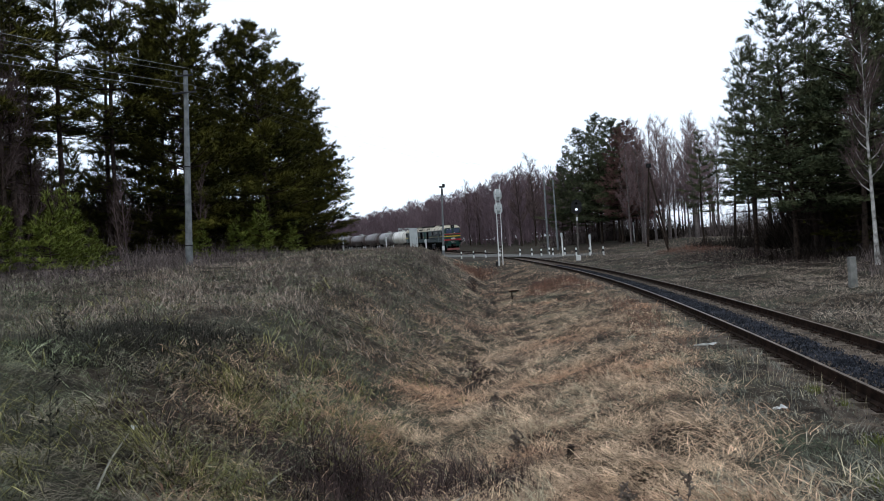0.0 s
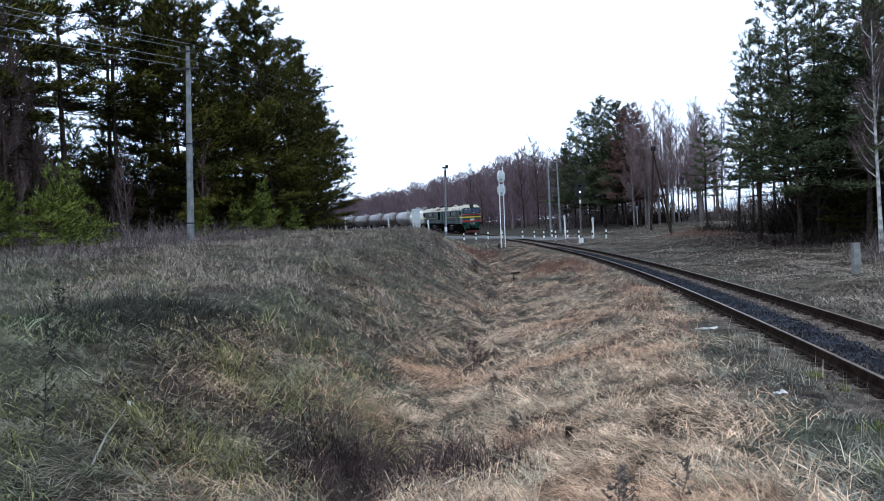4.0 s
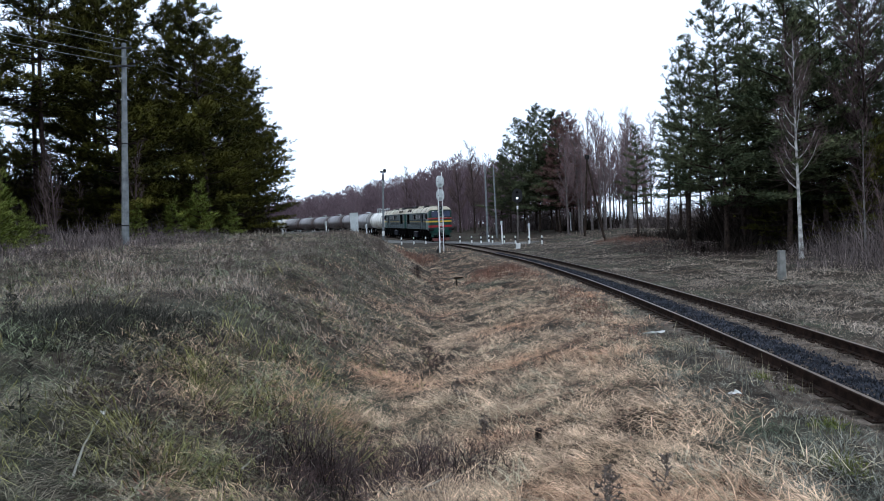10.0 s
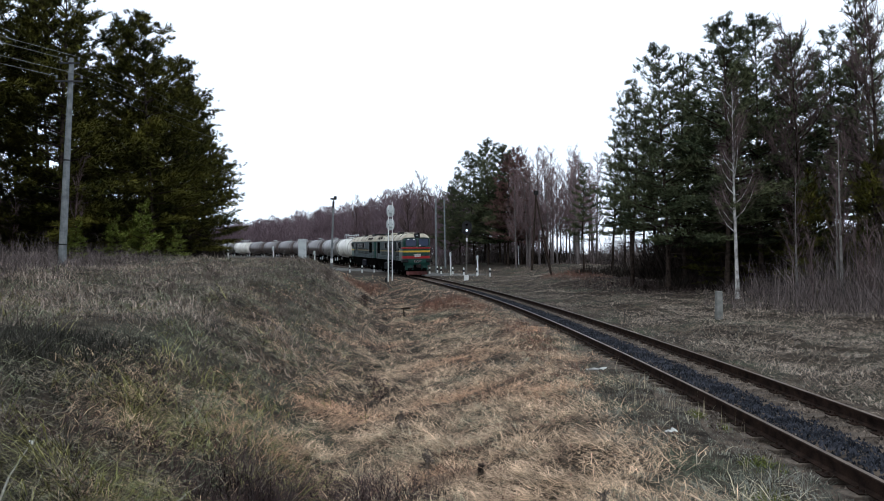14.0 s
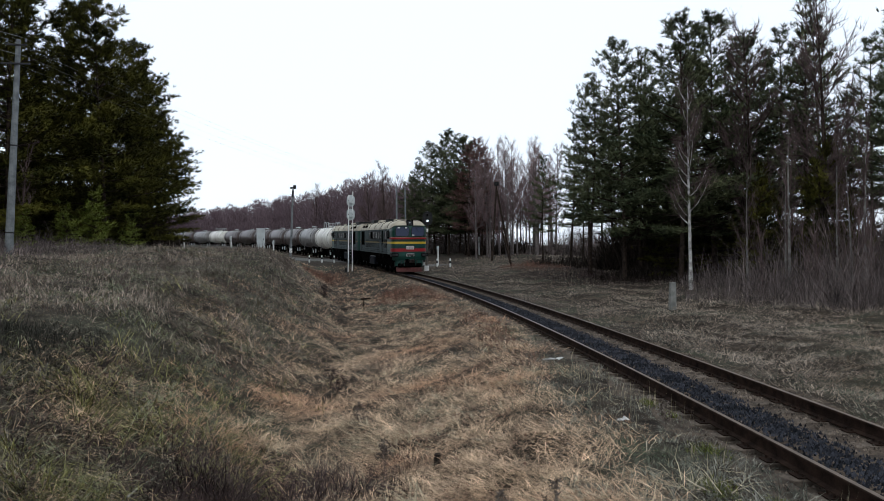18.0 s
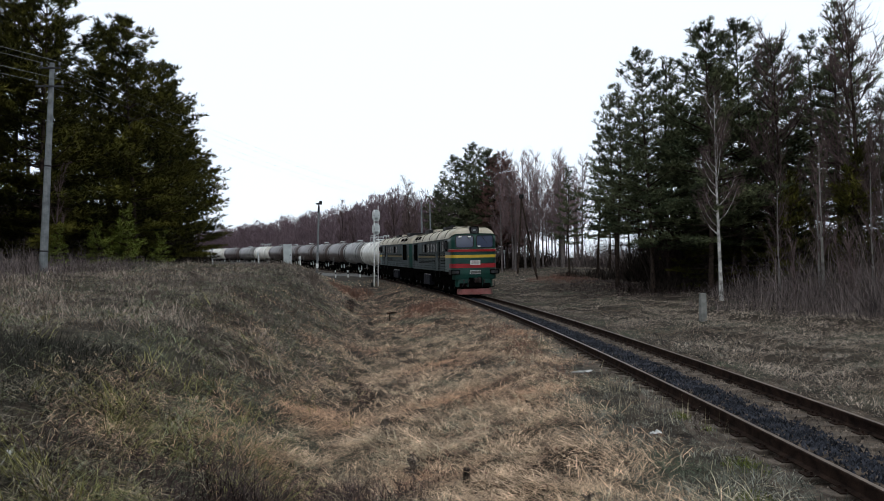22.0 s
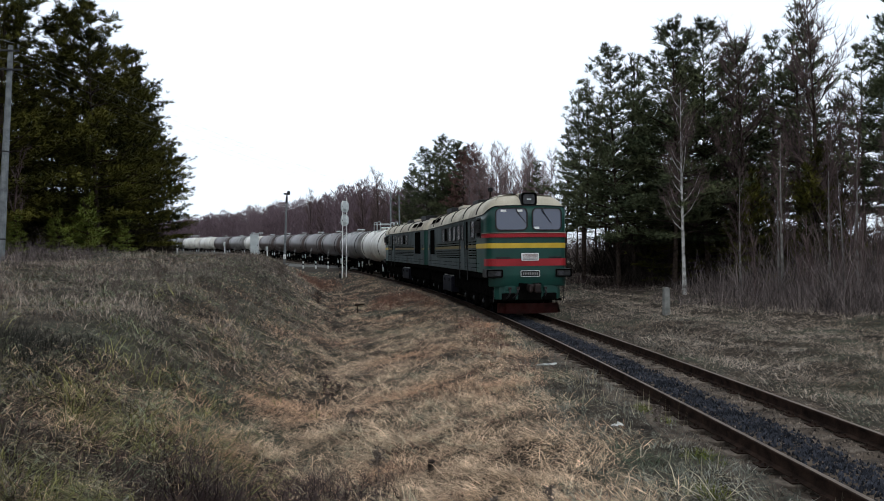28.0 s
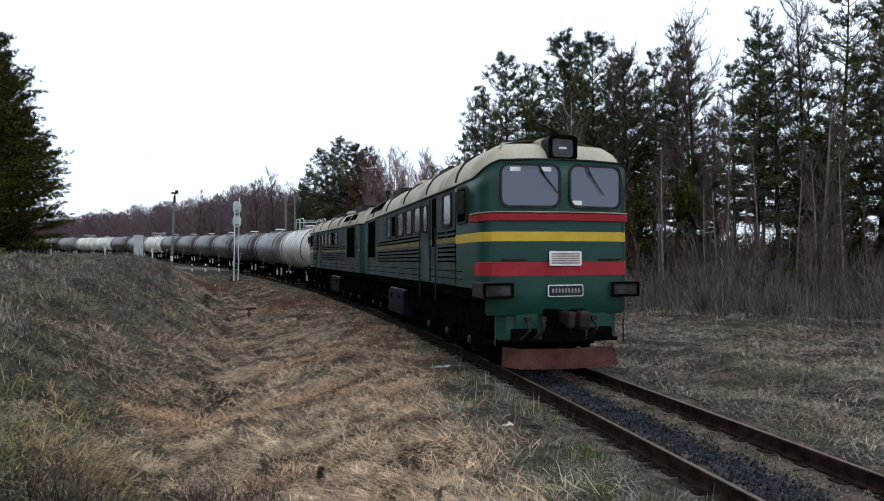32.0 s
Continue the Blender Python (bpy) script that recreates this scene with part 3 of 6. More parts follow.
# ---- grass and brush ----
def blades(name, mat, n, seed, zone, height, width, lean, dmin, dmax, az0, az1, label, category, flow=None, power=1.0, tuft=14, lift=0.0, radius=0.14, gaps=0.75, arch=0.62):
    """Bent blades in tufts strewn over the ground in a wedge before the eye, thicker near it, where zone(u, side, x, y) allows."""
    rng = np.random.default_rng(seed)
    k = n // tuft
    d = dmin * (dmax / dmin) ** (rng.random(k) ** power)
    a = np.radians(rng.uniform(az0, az1, k))
    x, y = d * np.sin(a), d * np.cos(a)
    u, lat = track_coords(x, y)
    keep = rng.random(k) < zone(u, lat, x, y) * (1 - gaps * (wobble(x, y, 0.42, seed + 5.5) < -0.15))
    x, y, d = x[keep], y[keep], d[keep]
    k = x.size
    way = rng.uniform(0, 2 * np.pi, k)
    if flow is not None:
        way = np.where(rng.random(k) < 0.94, flow + 1.5 * wobble(x, y, 1.3, seed + 0.7) + rng.normal(0, 0.45, k), way)
    big = rng.uniform(0.6, 1.3, k) * (1 + 0.5 * wobble(x, y, 1.1, seed + 2.0))
    rep = lambda q: np.repeat(q, tuft)
    x, y, d, way, big = rep(x), rep(y), rep(d), rep(way), rep(big)
    n = x.size
    grow = 1 + d / 35
    ox, oy = rng.normal(0, radius, n) * grow, rng.normal(0, radius, n) * grow
    x, y = x + ox, y + oy
    # a tuft is a low dome, its blades falling outward over the dark gaps between
    out = np.hypot(ox, oy) / (radius * grow * 1.7)
    z = ground_z(x, y) - 0.02 + (0.35 + 1.1 * np.clip(1 - out ** 2, 0, 1) * rng.random(n)) * lift * np.clip(big, 0.3, 1.6)
    hgt = rng.uniform(height[0], height[1], n) * np.clip(big, 0.4, 1.6)
    wid = rng.uniform(width[0], width[1], n) * grow ** 1.5
    fall = np.arctan2(np.sin(way) + 0.7 * oy / (radius * grow), np.cos(way) + 0.7 * ox / (radius * grow))
    base = fall + rng.normal(0, 0.42, n)
    tilt = np.radians(rng.uniform(lean[0], lean[1], n))
    dx, dy = np.cos(base), np.sin(base)
    face = base + np.pi / 2 + rng.normal(0, 0.4, n)
    sx, sy = np.cos(face) * wid / 2, np.sin(face) * wid / 2
    p0 = np.stack([x, y, z], -1)
    mid = p0 + np.stack([dx * np.sin(tilt * arch), dy * np.sin(tilt * arch), np.cos(tilt * arch)], -1) * (hgt * 0.5)[:, None]
    tip = mid + np.stack([dx * np.sin(tilt), dy * np.sin(tilt), np.cos(np.minimum(tilt * 1.15, 2.0))], -1) * (hgt * 0.55)[:, None]
    s = np.stack([sx, sy, np.zeros(n)], -1)
    v = np.stack([p0 - s, p0 + s, mid - s * 0.8, mid + s * 0.8, tip], 1)
    tagged(new(name, soup(name, v, 5, mat)), label, category, kind="stuff")


def thicket(name, mat, n, seed, cx, cy, rx, ry, turn, height, width, curl, label, category):
    """A tangle of thin bent stems over an oval patch of ground."""
    rng = np.random.default_rng(seed)
    r, a = rng.random(n) ** 0.68, rng.uniform(0, 2 * np.pi, n)
    px, py = r * np.cos(a) * rx, r * np.sin(a) * ry
    c, s_ = math.cos(radians(turn)), math.sin(radians(turn))
    x, y = cx + px * c - py * s_, cy + px * s_ + py * c
    z = ground_z(x, y) - 0.03
    h = (height[0] + (height[1] - height[0]) * rng.random(n) ** 1.8) * (1.15 - 0.85 * r ** 2) * (1 + 0.45 * wobble(x, y, 1.3, seed))
    p = np.stack([x, y, z], -1)
    d = rng.normal(0, curl, (n, 3)) + np.array([0, 0, 1.0])
    d /= np.linalg.norm(d, axis=1)[:, None]
    bend = rng.normal(0, curl * 1.1, (n, 3))
    wid = rng.uniform(width[0], width[1], n)
    f = rng.uniform(0, np.pi, n)
    s = np.stack([np.cos(f) * wid, np.sin(f) * wid, np.zeros(n)], -1)
    mid = p + d * (h * 0.5)[:, None]
    tip = mid + (d + bend) * (h * 0.45)[:, None]
    stems = np.stack([p - s, p + s, mid - s * 0.8, mid + s * 0.8, tip], 1)
    # side twigs from the upper half
    q = mid + (tip - mid) * rng.random((n, 1)) * 0.6
    e = (d + rng.normal(0, 0.7, (n, 3)))
    t2 = q + e * (h * 0.28)[:, None]
    twigs = np.stack([q - s * 0.6, q + s * 0.6, q + (t2 - q) * 0.5 - s * 0.4, q + (t2 - q) * 0.5 + s * 0.4, t2], 1)
    tagged(new(name, soup(name, np.concatenate([stems, twigs]), 5, mat)), label, category, kind="stuff")


def build_grass():
    clear = lambda u: abs(u - 86) > 4.5
    spot = lambda x, y, a, b, r: np.exp(-((x - a) ** 2 + (y - b) ** 2) / r ** 2)
    open_ = lambda x, y: 1 - 0.85 * np.clip(spot(x, y, -4.5, 6.8, 1.1) + spot(x, y, -3.4, 7.6, 1.1), 0, 1)
    ditch = lambda u, l, x, y: open_(x, y) * sstep(-10.6, -6.9, l + 1.5 * wobble(x, y, 2.9, 1.1)) * (1 - sstep(-3.5, -2.0, l - 1.5 * sstep(8, 18, u) + 0.6 * wobble(x, y, 2.0, 2.1))) * (l < -1.25) * (u < 74)
    verge = lambda u, l, x, y: (sstep(-4.0, -2.3, l + 0.5 * wobble(x, y, 2.0, 2.1)) * (1 - sstep(-1.12, -1.0, l)) + sstep(1.0, 1.3, l) * (l < 5) * 0.4) * clear(u)
    bare = lambda x, y: 1 - 0.75 * np.exp(-((x + 8.5) / 2.6) ** 2 - ((y - 9.0) / 2.3) ** 2)
    bank = lambda u, l, x, y: bare(x, y) * (1 - sstep(-9.6, -6.2, l + 1.5 * wobble(x, y, 2.9, 1.1))) * clear(u)
    right = lambda u, l, x, y: sstep(1.15, 2.2, l) * clear(u)
    blades("straw", M_STRAW, 430000, 1, ditch, (0.12, 0.42), (0.0028, 0.0065), (76, 106), 2.2, 75, -42, 14, "matted pale tan straw lying in the ditch", "dry grass", flow=2.4, power=0.85, lift=0.10, gaps=0.8, arch=0.84, tuft=16)
    blades("verge_grass", M_VERGE, 430000, 2, verge, (0.05, 0.15), (0.0028, 0.0065), (40, 98), 2.0, 85, -26, 58, "short grey-green grass and dead stalks beside the rails", "grass", power=0.85, radius=0.11, gaps=0.5, lift=0.05, arch=0.8)
    blades("bank_grass", M_BANKGRASS, 400000, 3, bank, (0.12, 0.40), (0.0026, 0.006), (76, 106), 2.0, 90, -62, -4, "withered grey-brown grass matted down on the bank", "dry grass", flow=-0.9, power=0.82, lift=0.09, gaps=0.8, arch=0.82, tuft=16)
    blades("field_grass", M_FIELD, 330000, 4, right, (0.06, 0.18), (0.004, 0.008), (55, 104), 6, 90, -12, 58, "pale dry grass between the track and the wood", "dry grass", power=0.8, radius=0.25, gaps=0.25, lift=0.08, arch=0.8)
    mixed = lambda u, l, x, y: open_(x, y) * sstep(-8.4, -6.5, l) * (1 - sstep(-2.2, -1.5, l)) * (wobble(x, y, 1.8, 5.0) > 0.1) * 0.8
    blades("pale_straw", M_PALE, 52000, 9, mixed, (0.2, 0.5), (0.003, 0.007), (70, 102), 2.2, 40, -42, 22, "bleached straw strewn over the ditch's edge", "dry grass", flow=2.9, power=0.8, lift=0.12, arch=0.86)
    sparse = lambda u, l, x, y: bare(x, y) * (1 - sstep(-8.6, -6.8, l)) * clear(u) * (0.35 + 0.65 * (wobble(x, y, 1.2, 6.0) > 0.1))
    blades("pale_bank_blades", M_PALEGREEN, 46000, 10, sparse, (0.2, 0.5), (0.003, 0.006), (66, 104), 2.0, 45, -62, -6, "bleached grey-green blades drooping over the bank", "dry grass", flow=-0.9, power=0.8, tuft=9, lift=0.12, radius=0.12, arch=0.7)
    tuss = lambda u, l, x, y: np.clip(spot(x, y, -5.6, 7.8, 0.75) + spot(x, y, -5.0, 8.3, 0.8) + spot(x, y, -4.9, 5.8, 0.6) + spot(x, y, -6.2, 10.0, 0.9) * 0.6 + spot(x, y, -6.0, 4.0, 0.8) * 0.6 + 0.06, 0, 1) * (l < -6.0) * (u < 19)
    blades("yellow_tussocks", M_TUSSOCK, 90000, 11, tuss, (0.2, 0.45), (0.003, 0.007), (55, 108), 2.5, 20, -65, -10, "yellow-green grass tussocks on the slope of the ditch", "grass tussocks", flow=-0.6, lift=0.16, arch=0.6, radius=0.12)
    crest = lambda u, l, x, y: (1 - sstep(-9.0, -7.0, l)) * sstep(10, 17, u) * clear(u) * (0.45 + 0.55 * (wobble(x, y, 3.0, 8.0) > -0.2))
    blades("crest_grass", M_CREST, 110000, 12, crest, (0.15, 0.36), (0.004, 0.009), (45, 100), 11, 80, -60, -8, "fuzzy grey-tan withered grass on the crest of the bank", "dry grass", power=0.75, lift=0.06, radius=0.22)
    about = lambda u, l, x, y: sstep(1.3, 2.2, abs(l)) * 0.8
    blades("trodden_grass", M_BANKGRASS, 60000, 21, about, (0.08, 0.26), (0.005, 0.010), (60, 104), 0.5, 9, -180, 180, "short trodden grey-brown grass on the rise", "grass", power=0.6, gaps=0.3, lift=0.03, arch=0.8)
    heath = lambda u, l, x, y: (1 - sstep(-9.5, -8, l)) * (wobble(x, y, 5, 3.1) > -0.1) * 0.9
    blades("dead_stalks", M_STEM, 12000, 6, heath, (0.3, 0.7), (0.002, 0.005), (2, 45), 5, 60, -60, -8, "thin brown dead stalks standing in the grass", "dry stalks", power=0.6, tuft=6, radius=0.3)
    byrail = lambda u, l, x, y: sstep(-2.3, -1.7, l) * (l < -1.02) * (wobble(x, y, 1.1, 9.0) > -0.3) * clear(u)
    blades("rail_stalks", M_PALE, 26000, 41, byrail, (0.10, 0.30), (0.002, 0.004), (2, 40), 3, 60, -26, 58, "thin bleached stalks standing beside the near rail", "dry stalks", power=0.8, tuft=5, radius=0.15, gaps=0.3)
    litterzone = lambda u, l, x, y: ditch(u, l, x, y) * np.clip(0.4 + 0.7 * wobble(x, y, 1.5, 11.0) + 0.5 * wobble(x, y, 0.5, 12.0), 0, 1)
    blades("leaf_litter", M_RUSTBRUSH, 60000, 43, litterzone, (0.03, 0.09), (0.006, 0.016), (60, 110), 3, 60, -42, 14, "red-brown leaf and weed litter on the straw", "litter of leaves", power=0.85, tuft=10, lift=0.10, radius=0.2, gaps=0.4)
    thicket("bramble_thicket", M_BRAMBLE, 1800, 51, -2.5, 7.1, 1.7, 0.8, 20, (0.15, 0.5), (0.003, 0.008), 0.8, "dark red-brown bramble stems over the straw", "brambles")
    thicket("bramble_thicket", M_BRAMBLE, 10500, 12, -3.9, 7.3, 2.7, 1.3, 40, (0.10, 0.42), (0.003, 0.007), 1.1, "dark red-brown bramble thicket at the ditch's end", "brambles")
    thicket("heather_patch", M_HEATH, 10000, 13, -8.5, 8.6, 2.9, 1.6, 50, (0.08, 0.26), (0.004, 0.009), 1.0, "dark low heather on the bank", "heather")
    thicket("heather_patch", M_HEATH, 6500, 14, -7.4, 7.6, 1.8, 1.5, 30, (0.10, 0.28), (0.004, 0.009), 1.0, "dark low heather on the bank", "heather")
    thicket("russet_brush", M_RUSTBRUSH, 1900, 15, -8.4, 36.5, 1.4, 5.0, 14, (0.15, 0.7), (0.005, 0.009), 0.45, "red-brown brush between the ditch and the track", "brush")
    thicket("russet_brush", M_RUSTBRUSH, 2200, 16, -19.5, 57.0, 2.2, 7.0, 22, (0.15, 0.8), (0.008, 0.014), 0.45, "red-brown brush below the bank near the crossing", "brush")
    thicket("russet_brush", M_RUSTBRUSH, 2600, 23, -1.9, 20.0, 0.8, 9.0, 12, (0.06, 0.34), (0.004, 0.008), 0.5, "red-brown dead weeds along the rails", "brush")
    thicket("russet_brush", M_RUSTBRUSH, 2200, 33, -6.6, 35.5, 0.9, 9.0, 18, (0.08, 0.4), (0.005, 0.009), 0.5, "red-brown dead weeds along the rails", "brush")
    thicket("bank_brush", M_BRUSH, 6500, 34, -21.8, 23.0, 2.4, 15.0, 10, (0.2, 0.85), (0.006, 0.012), 0.5, "grey-brown dead weeds on the crest before the wood", "dry weeds")
    thicket("bank_brush", M_STEM, 5000, 17, -17.0, 38.0, 4.5, 9.0, 20, (0.10, 0.45), (0.006, 0.011), 0.35, "brown dead weeds on the crest of the bank", "dry weeds")
    thicket("bank_brush", M_STEM, 3500, 27, -13.5, 22.0, 4.5, 7.0, 15, (0.10, 0.55), (0.004, 0.008), 0.4, "thin brown dead weeds on the bank", "dry weeds")
    thicket("wood_edge_brush", M_BRUSH, 4200, 18, 10.2, 26.6, 2.4, 8.5, 36, (0.3, 2.8), (0.005, 0.010), 0.42, "grey-brown leafless brush at the wood's edge", "brush")
    thicket("wood_edge_brush", M_BRUSH, 4200, 19, 15.0, 19.2, 2.6, 8.5, 40, (0.3, 2.8), (0.004, 0.009), 0.42, "grey-brown leafless brush at the wood's edge", "brush")
    thicket("wood_edge_brush", M_BRUSH, 5000, 24, 13.5, 31.0, 3.0, 11.0, 38, (0.6, 3.0), (0.009, 0.016), 0.34, "darker leafless brush behind the wood's edge", "brush")
    # growth in the shaded colour, darkening the floor and gaps of the woods
    thicket("wood_floor_brush", M_SHADEGROWTH, 9000, 20, 9.6, 44.5, 7.0, 4.0, 8, (0.2, 1.5), (0.014, 0.03), 0.4, "undergrowth beneath the pines, coloured dark for their shade", "undergrowth")
    thicket("wood_floor_brush", M_SHADEGROWTH, 6000, 35, 13.0, 54.0, 9.0, 5.0, 0, (0.8, 4.6), (0.03, 0.055), 0.4, "undergrowth deep in the wood, coloured dark for its shade", "undergrowth")
    thicket("wood_floor_brush", M_SHADEGROWTH, 4000, 25, 22.0, 34.0, 5.0, 14.0, 38, (0.6, 3.6), (0.02, 0.035), 0.4, "undergrowth deep in the wood, coloured dark for its shade", "undergrowth")
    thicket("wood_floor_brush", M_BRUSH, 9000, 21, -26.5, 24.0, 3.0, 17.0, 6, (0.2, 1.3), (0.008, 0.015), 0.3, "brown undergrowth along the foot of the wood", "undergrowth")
    thicket("wood_floor_brush", M_SHADEGROWTH, 9000, 26, -38.0, 20.0, 5.5, 24.0, 8, (0.8, 5.2), (0.03, 0.055), 0.4, "undergrowth deep in the wood, coloured dark for its shade", "undergrowth")
    thicket("wood_floor_brush", M_SHADEGROWTH, 5000, 28, -33.0, 50.0, 2.6, 8.0, 8, (0.8, 3.0), (0.02, 0.04), 0.4, "undergrowth deep in the wood, coloured dark for its shade", "undergrowth")
    # added backdrop of dark stems: closes sky gaps, coloured as the woods' inner shade
    for k, (a0, a1, hi, lab) in enumerate(((-78, -34.5, 7.5, "added dark stems behind the left wood, standing for its shade"), (7, 64, 3.4, "added dark stems behind the right wood, standing for its shade"))):
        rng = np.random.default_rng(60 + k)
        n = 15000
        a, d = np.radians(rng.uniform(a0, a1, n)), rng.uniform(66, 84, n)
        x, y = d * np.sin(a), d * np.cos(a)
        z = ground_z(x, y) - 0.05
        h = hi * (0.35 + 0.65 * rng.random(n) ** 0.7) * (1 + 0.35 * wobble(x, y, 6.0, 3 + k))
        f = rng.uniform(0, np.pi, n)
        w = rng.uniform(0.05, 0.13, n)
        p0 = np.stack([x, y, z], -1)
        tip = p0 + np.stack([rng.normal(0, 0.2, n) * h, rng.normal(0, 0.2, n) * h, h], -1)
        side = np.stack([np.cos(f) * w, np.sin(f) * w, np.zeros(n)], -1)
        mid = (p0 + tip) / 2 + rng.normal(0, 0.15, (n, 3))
        tagged(new("deep_thicket", soup("deep_thicket", np.stack([p0 - side, p0 + side, mid - side, mid + side, tip], 1), 5, M_SHADEGROWTH)), lab, "thicket", kind="stuff")
    thicket("mound_brush", M_BRAMBLE, 7000, 36, 2.4, 46.0, 4.5, 9.0, 16, (0.08, 0.42), (0.008, 0.016), 0.6, "low dark red-brown growth before the wood", "brush")
    thicket("far_brush", M_BRUSH, 4500, 42, 4.5, 91.0, 9.0, 4.0, 0, (0.3, 4.2), (0.02, 0.04), 0.4, "leafless brush along the field beyond the crossing", "brush")
    # this brush is coloured with the trees' shade too
    thicket("far_brush", M_SHADEGROWTH, 3500, 37, -5.0, 94.0, 7.0, 3.0, 0, (0.4, 2.8), (0.02, 0.045), 0.4, "dark brush beneath the trees beyond the crossing", "brush")
    thicket("needle_litter", M_SHADEGROWTH, 14000, 38, 9.0, 46.5, 8.5, 8.0, 0, (0.05, 0.30), (0.02, 0.045), 0.9, "brown needle litter and low growth, darkened for the pines' shade", "undergrowth")
    thicket("wood_floor_brush", M_SHADEGROWTH, 2600, 39, 4.0, 59.0, 6.5, 4.5, 0, (0.2, 1.7), (0.02, 0.045), 0.4, "undergrowth behind the pines, coloured dark for shade", "undergrowth")
    thicket("wood_floor_brush", M_SHADEGROWTH, 9000, 40, -47.0, 16.0, 5.0, 27.0, 8, (2.0, 8.0), (0.05, 0.11), 0.35, "tall undergrowth filling the deep wood, coloured dark for its shade", "undergrowth")
    thicket("wood_floor_brush", M_SHADEGROWTH, 4500, 41, 33.0, 41.0, 5.0, 22.0, 38, (0.8, 3.2), (0.05, 0.10), 0.35, "undergrowth deep in the wood, coloured dark for its shade", "undergrowth")
    thicket("wood_floor_brush", M_SHADEGROWTH, 5000, 43, 8.2, 52.0, 5.0, 2.6, 0, (2.0, 6.0), (0.03, 0.06), 0.35, "tall undergrowth among the pines, coloured dark for shade", "undergrowth")
    thicket("mound_brush", M_RUSTBRUSH, 2600, 22, -1.5, 56.0, 2.5, 6.0, 20, (0.10, 0.5), (0.008, 0.015), 0.5, "low red-brown growth on the mound", "brush")
    thicket("far_brush", M_BRUSH, 5000, 29, -14.0, 101.0, 10.0, 3.0, 8, (0.6, 4.2), (0.02, 0.04), 0.35, "dark brush beneath the trees beyond the crossing", "brush")
    for i, (u, lat, r) in enumerate(((9.3, -1.2, 0.24), (8.5, -1.15, 0.22), (6.8, -1.45, 0.34), (5.6, -1.9, 0.34), (5.1, -1.5, 0.25), (3.6, -1.55, 0.25))):
        x, y, _ = on_track(u, lat)
        thicket("moss_patch", M_MOSS, 1100, 30 + i, x, y, r, r * 1.6, 10, (0.03, 0.10), (0.004, 0.009), 0.7, "patch of yellow-green moss beside the rail", "moss")


# ---- trees ----
def tube(path, radii, sides):
    """Verts and faces of a tube along a path."""
    v, f = [], []
    for i, (p, r) in enumerate(zip(path, radii)):
        d = Vector(path[min(i + 1, len(path) - 1)]) - Vector(path[max(i - 1, 0)])
        q = d.to_track_quat("Z", "Y")
        for k in range(sides):
            a = 2 * math.pi * k / sides
            v.append(tuple(Vector(p) + q @ Vector((math.cos(a) * r, math.sin(a) * r, 0))))
    for i in range(len(path) - 1):
        for k in range(sides):
            a, b = i * sides + k, i * sides + (k + 1) % sides
            f.append((a, b, b + sides, a + sides))
    return v, f


def merge(store, vf):
    v, f = vf
    o = len(store[0])
    store[0].extend(v)
    store[1].extend(tuple(i + o for i in q) for q in f)


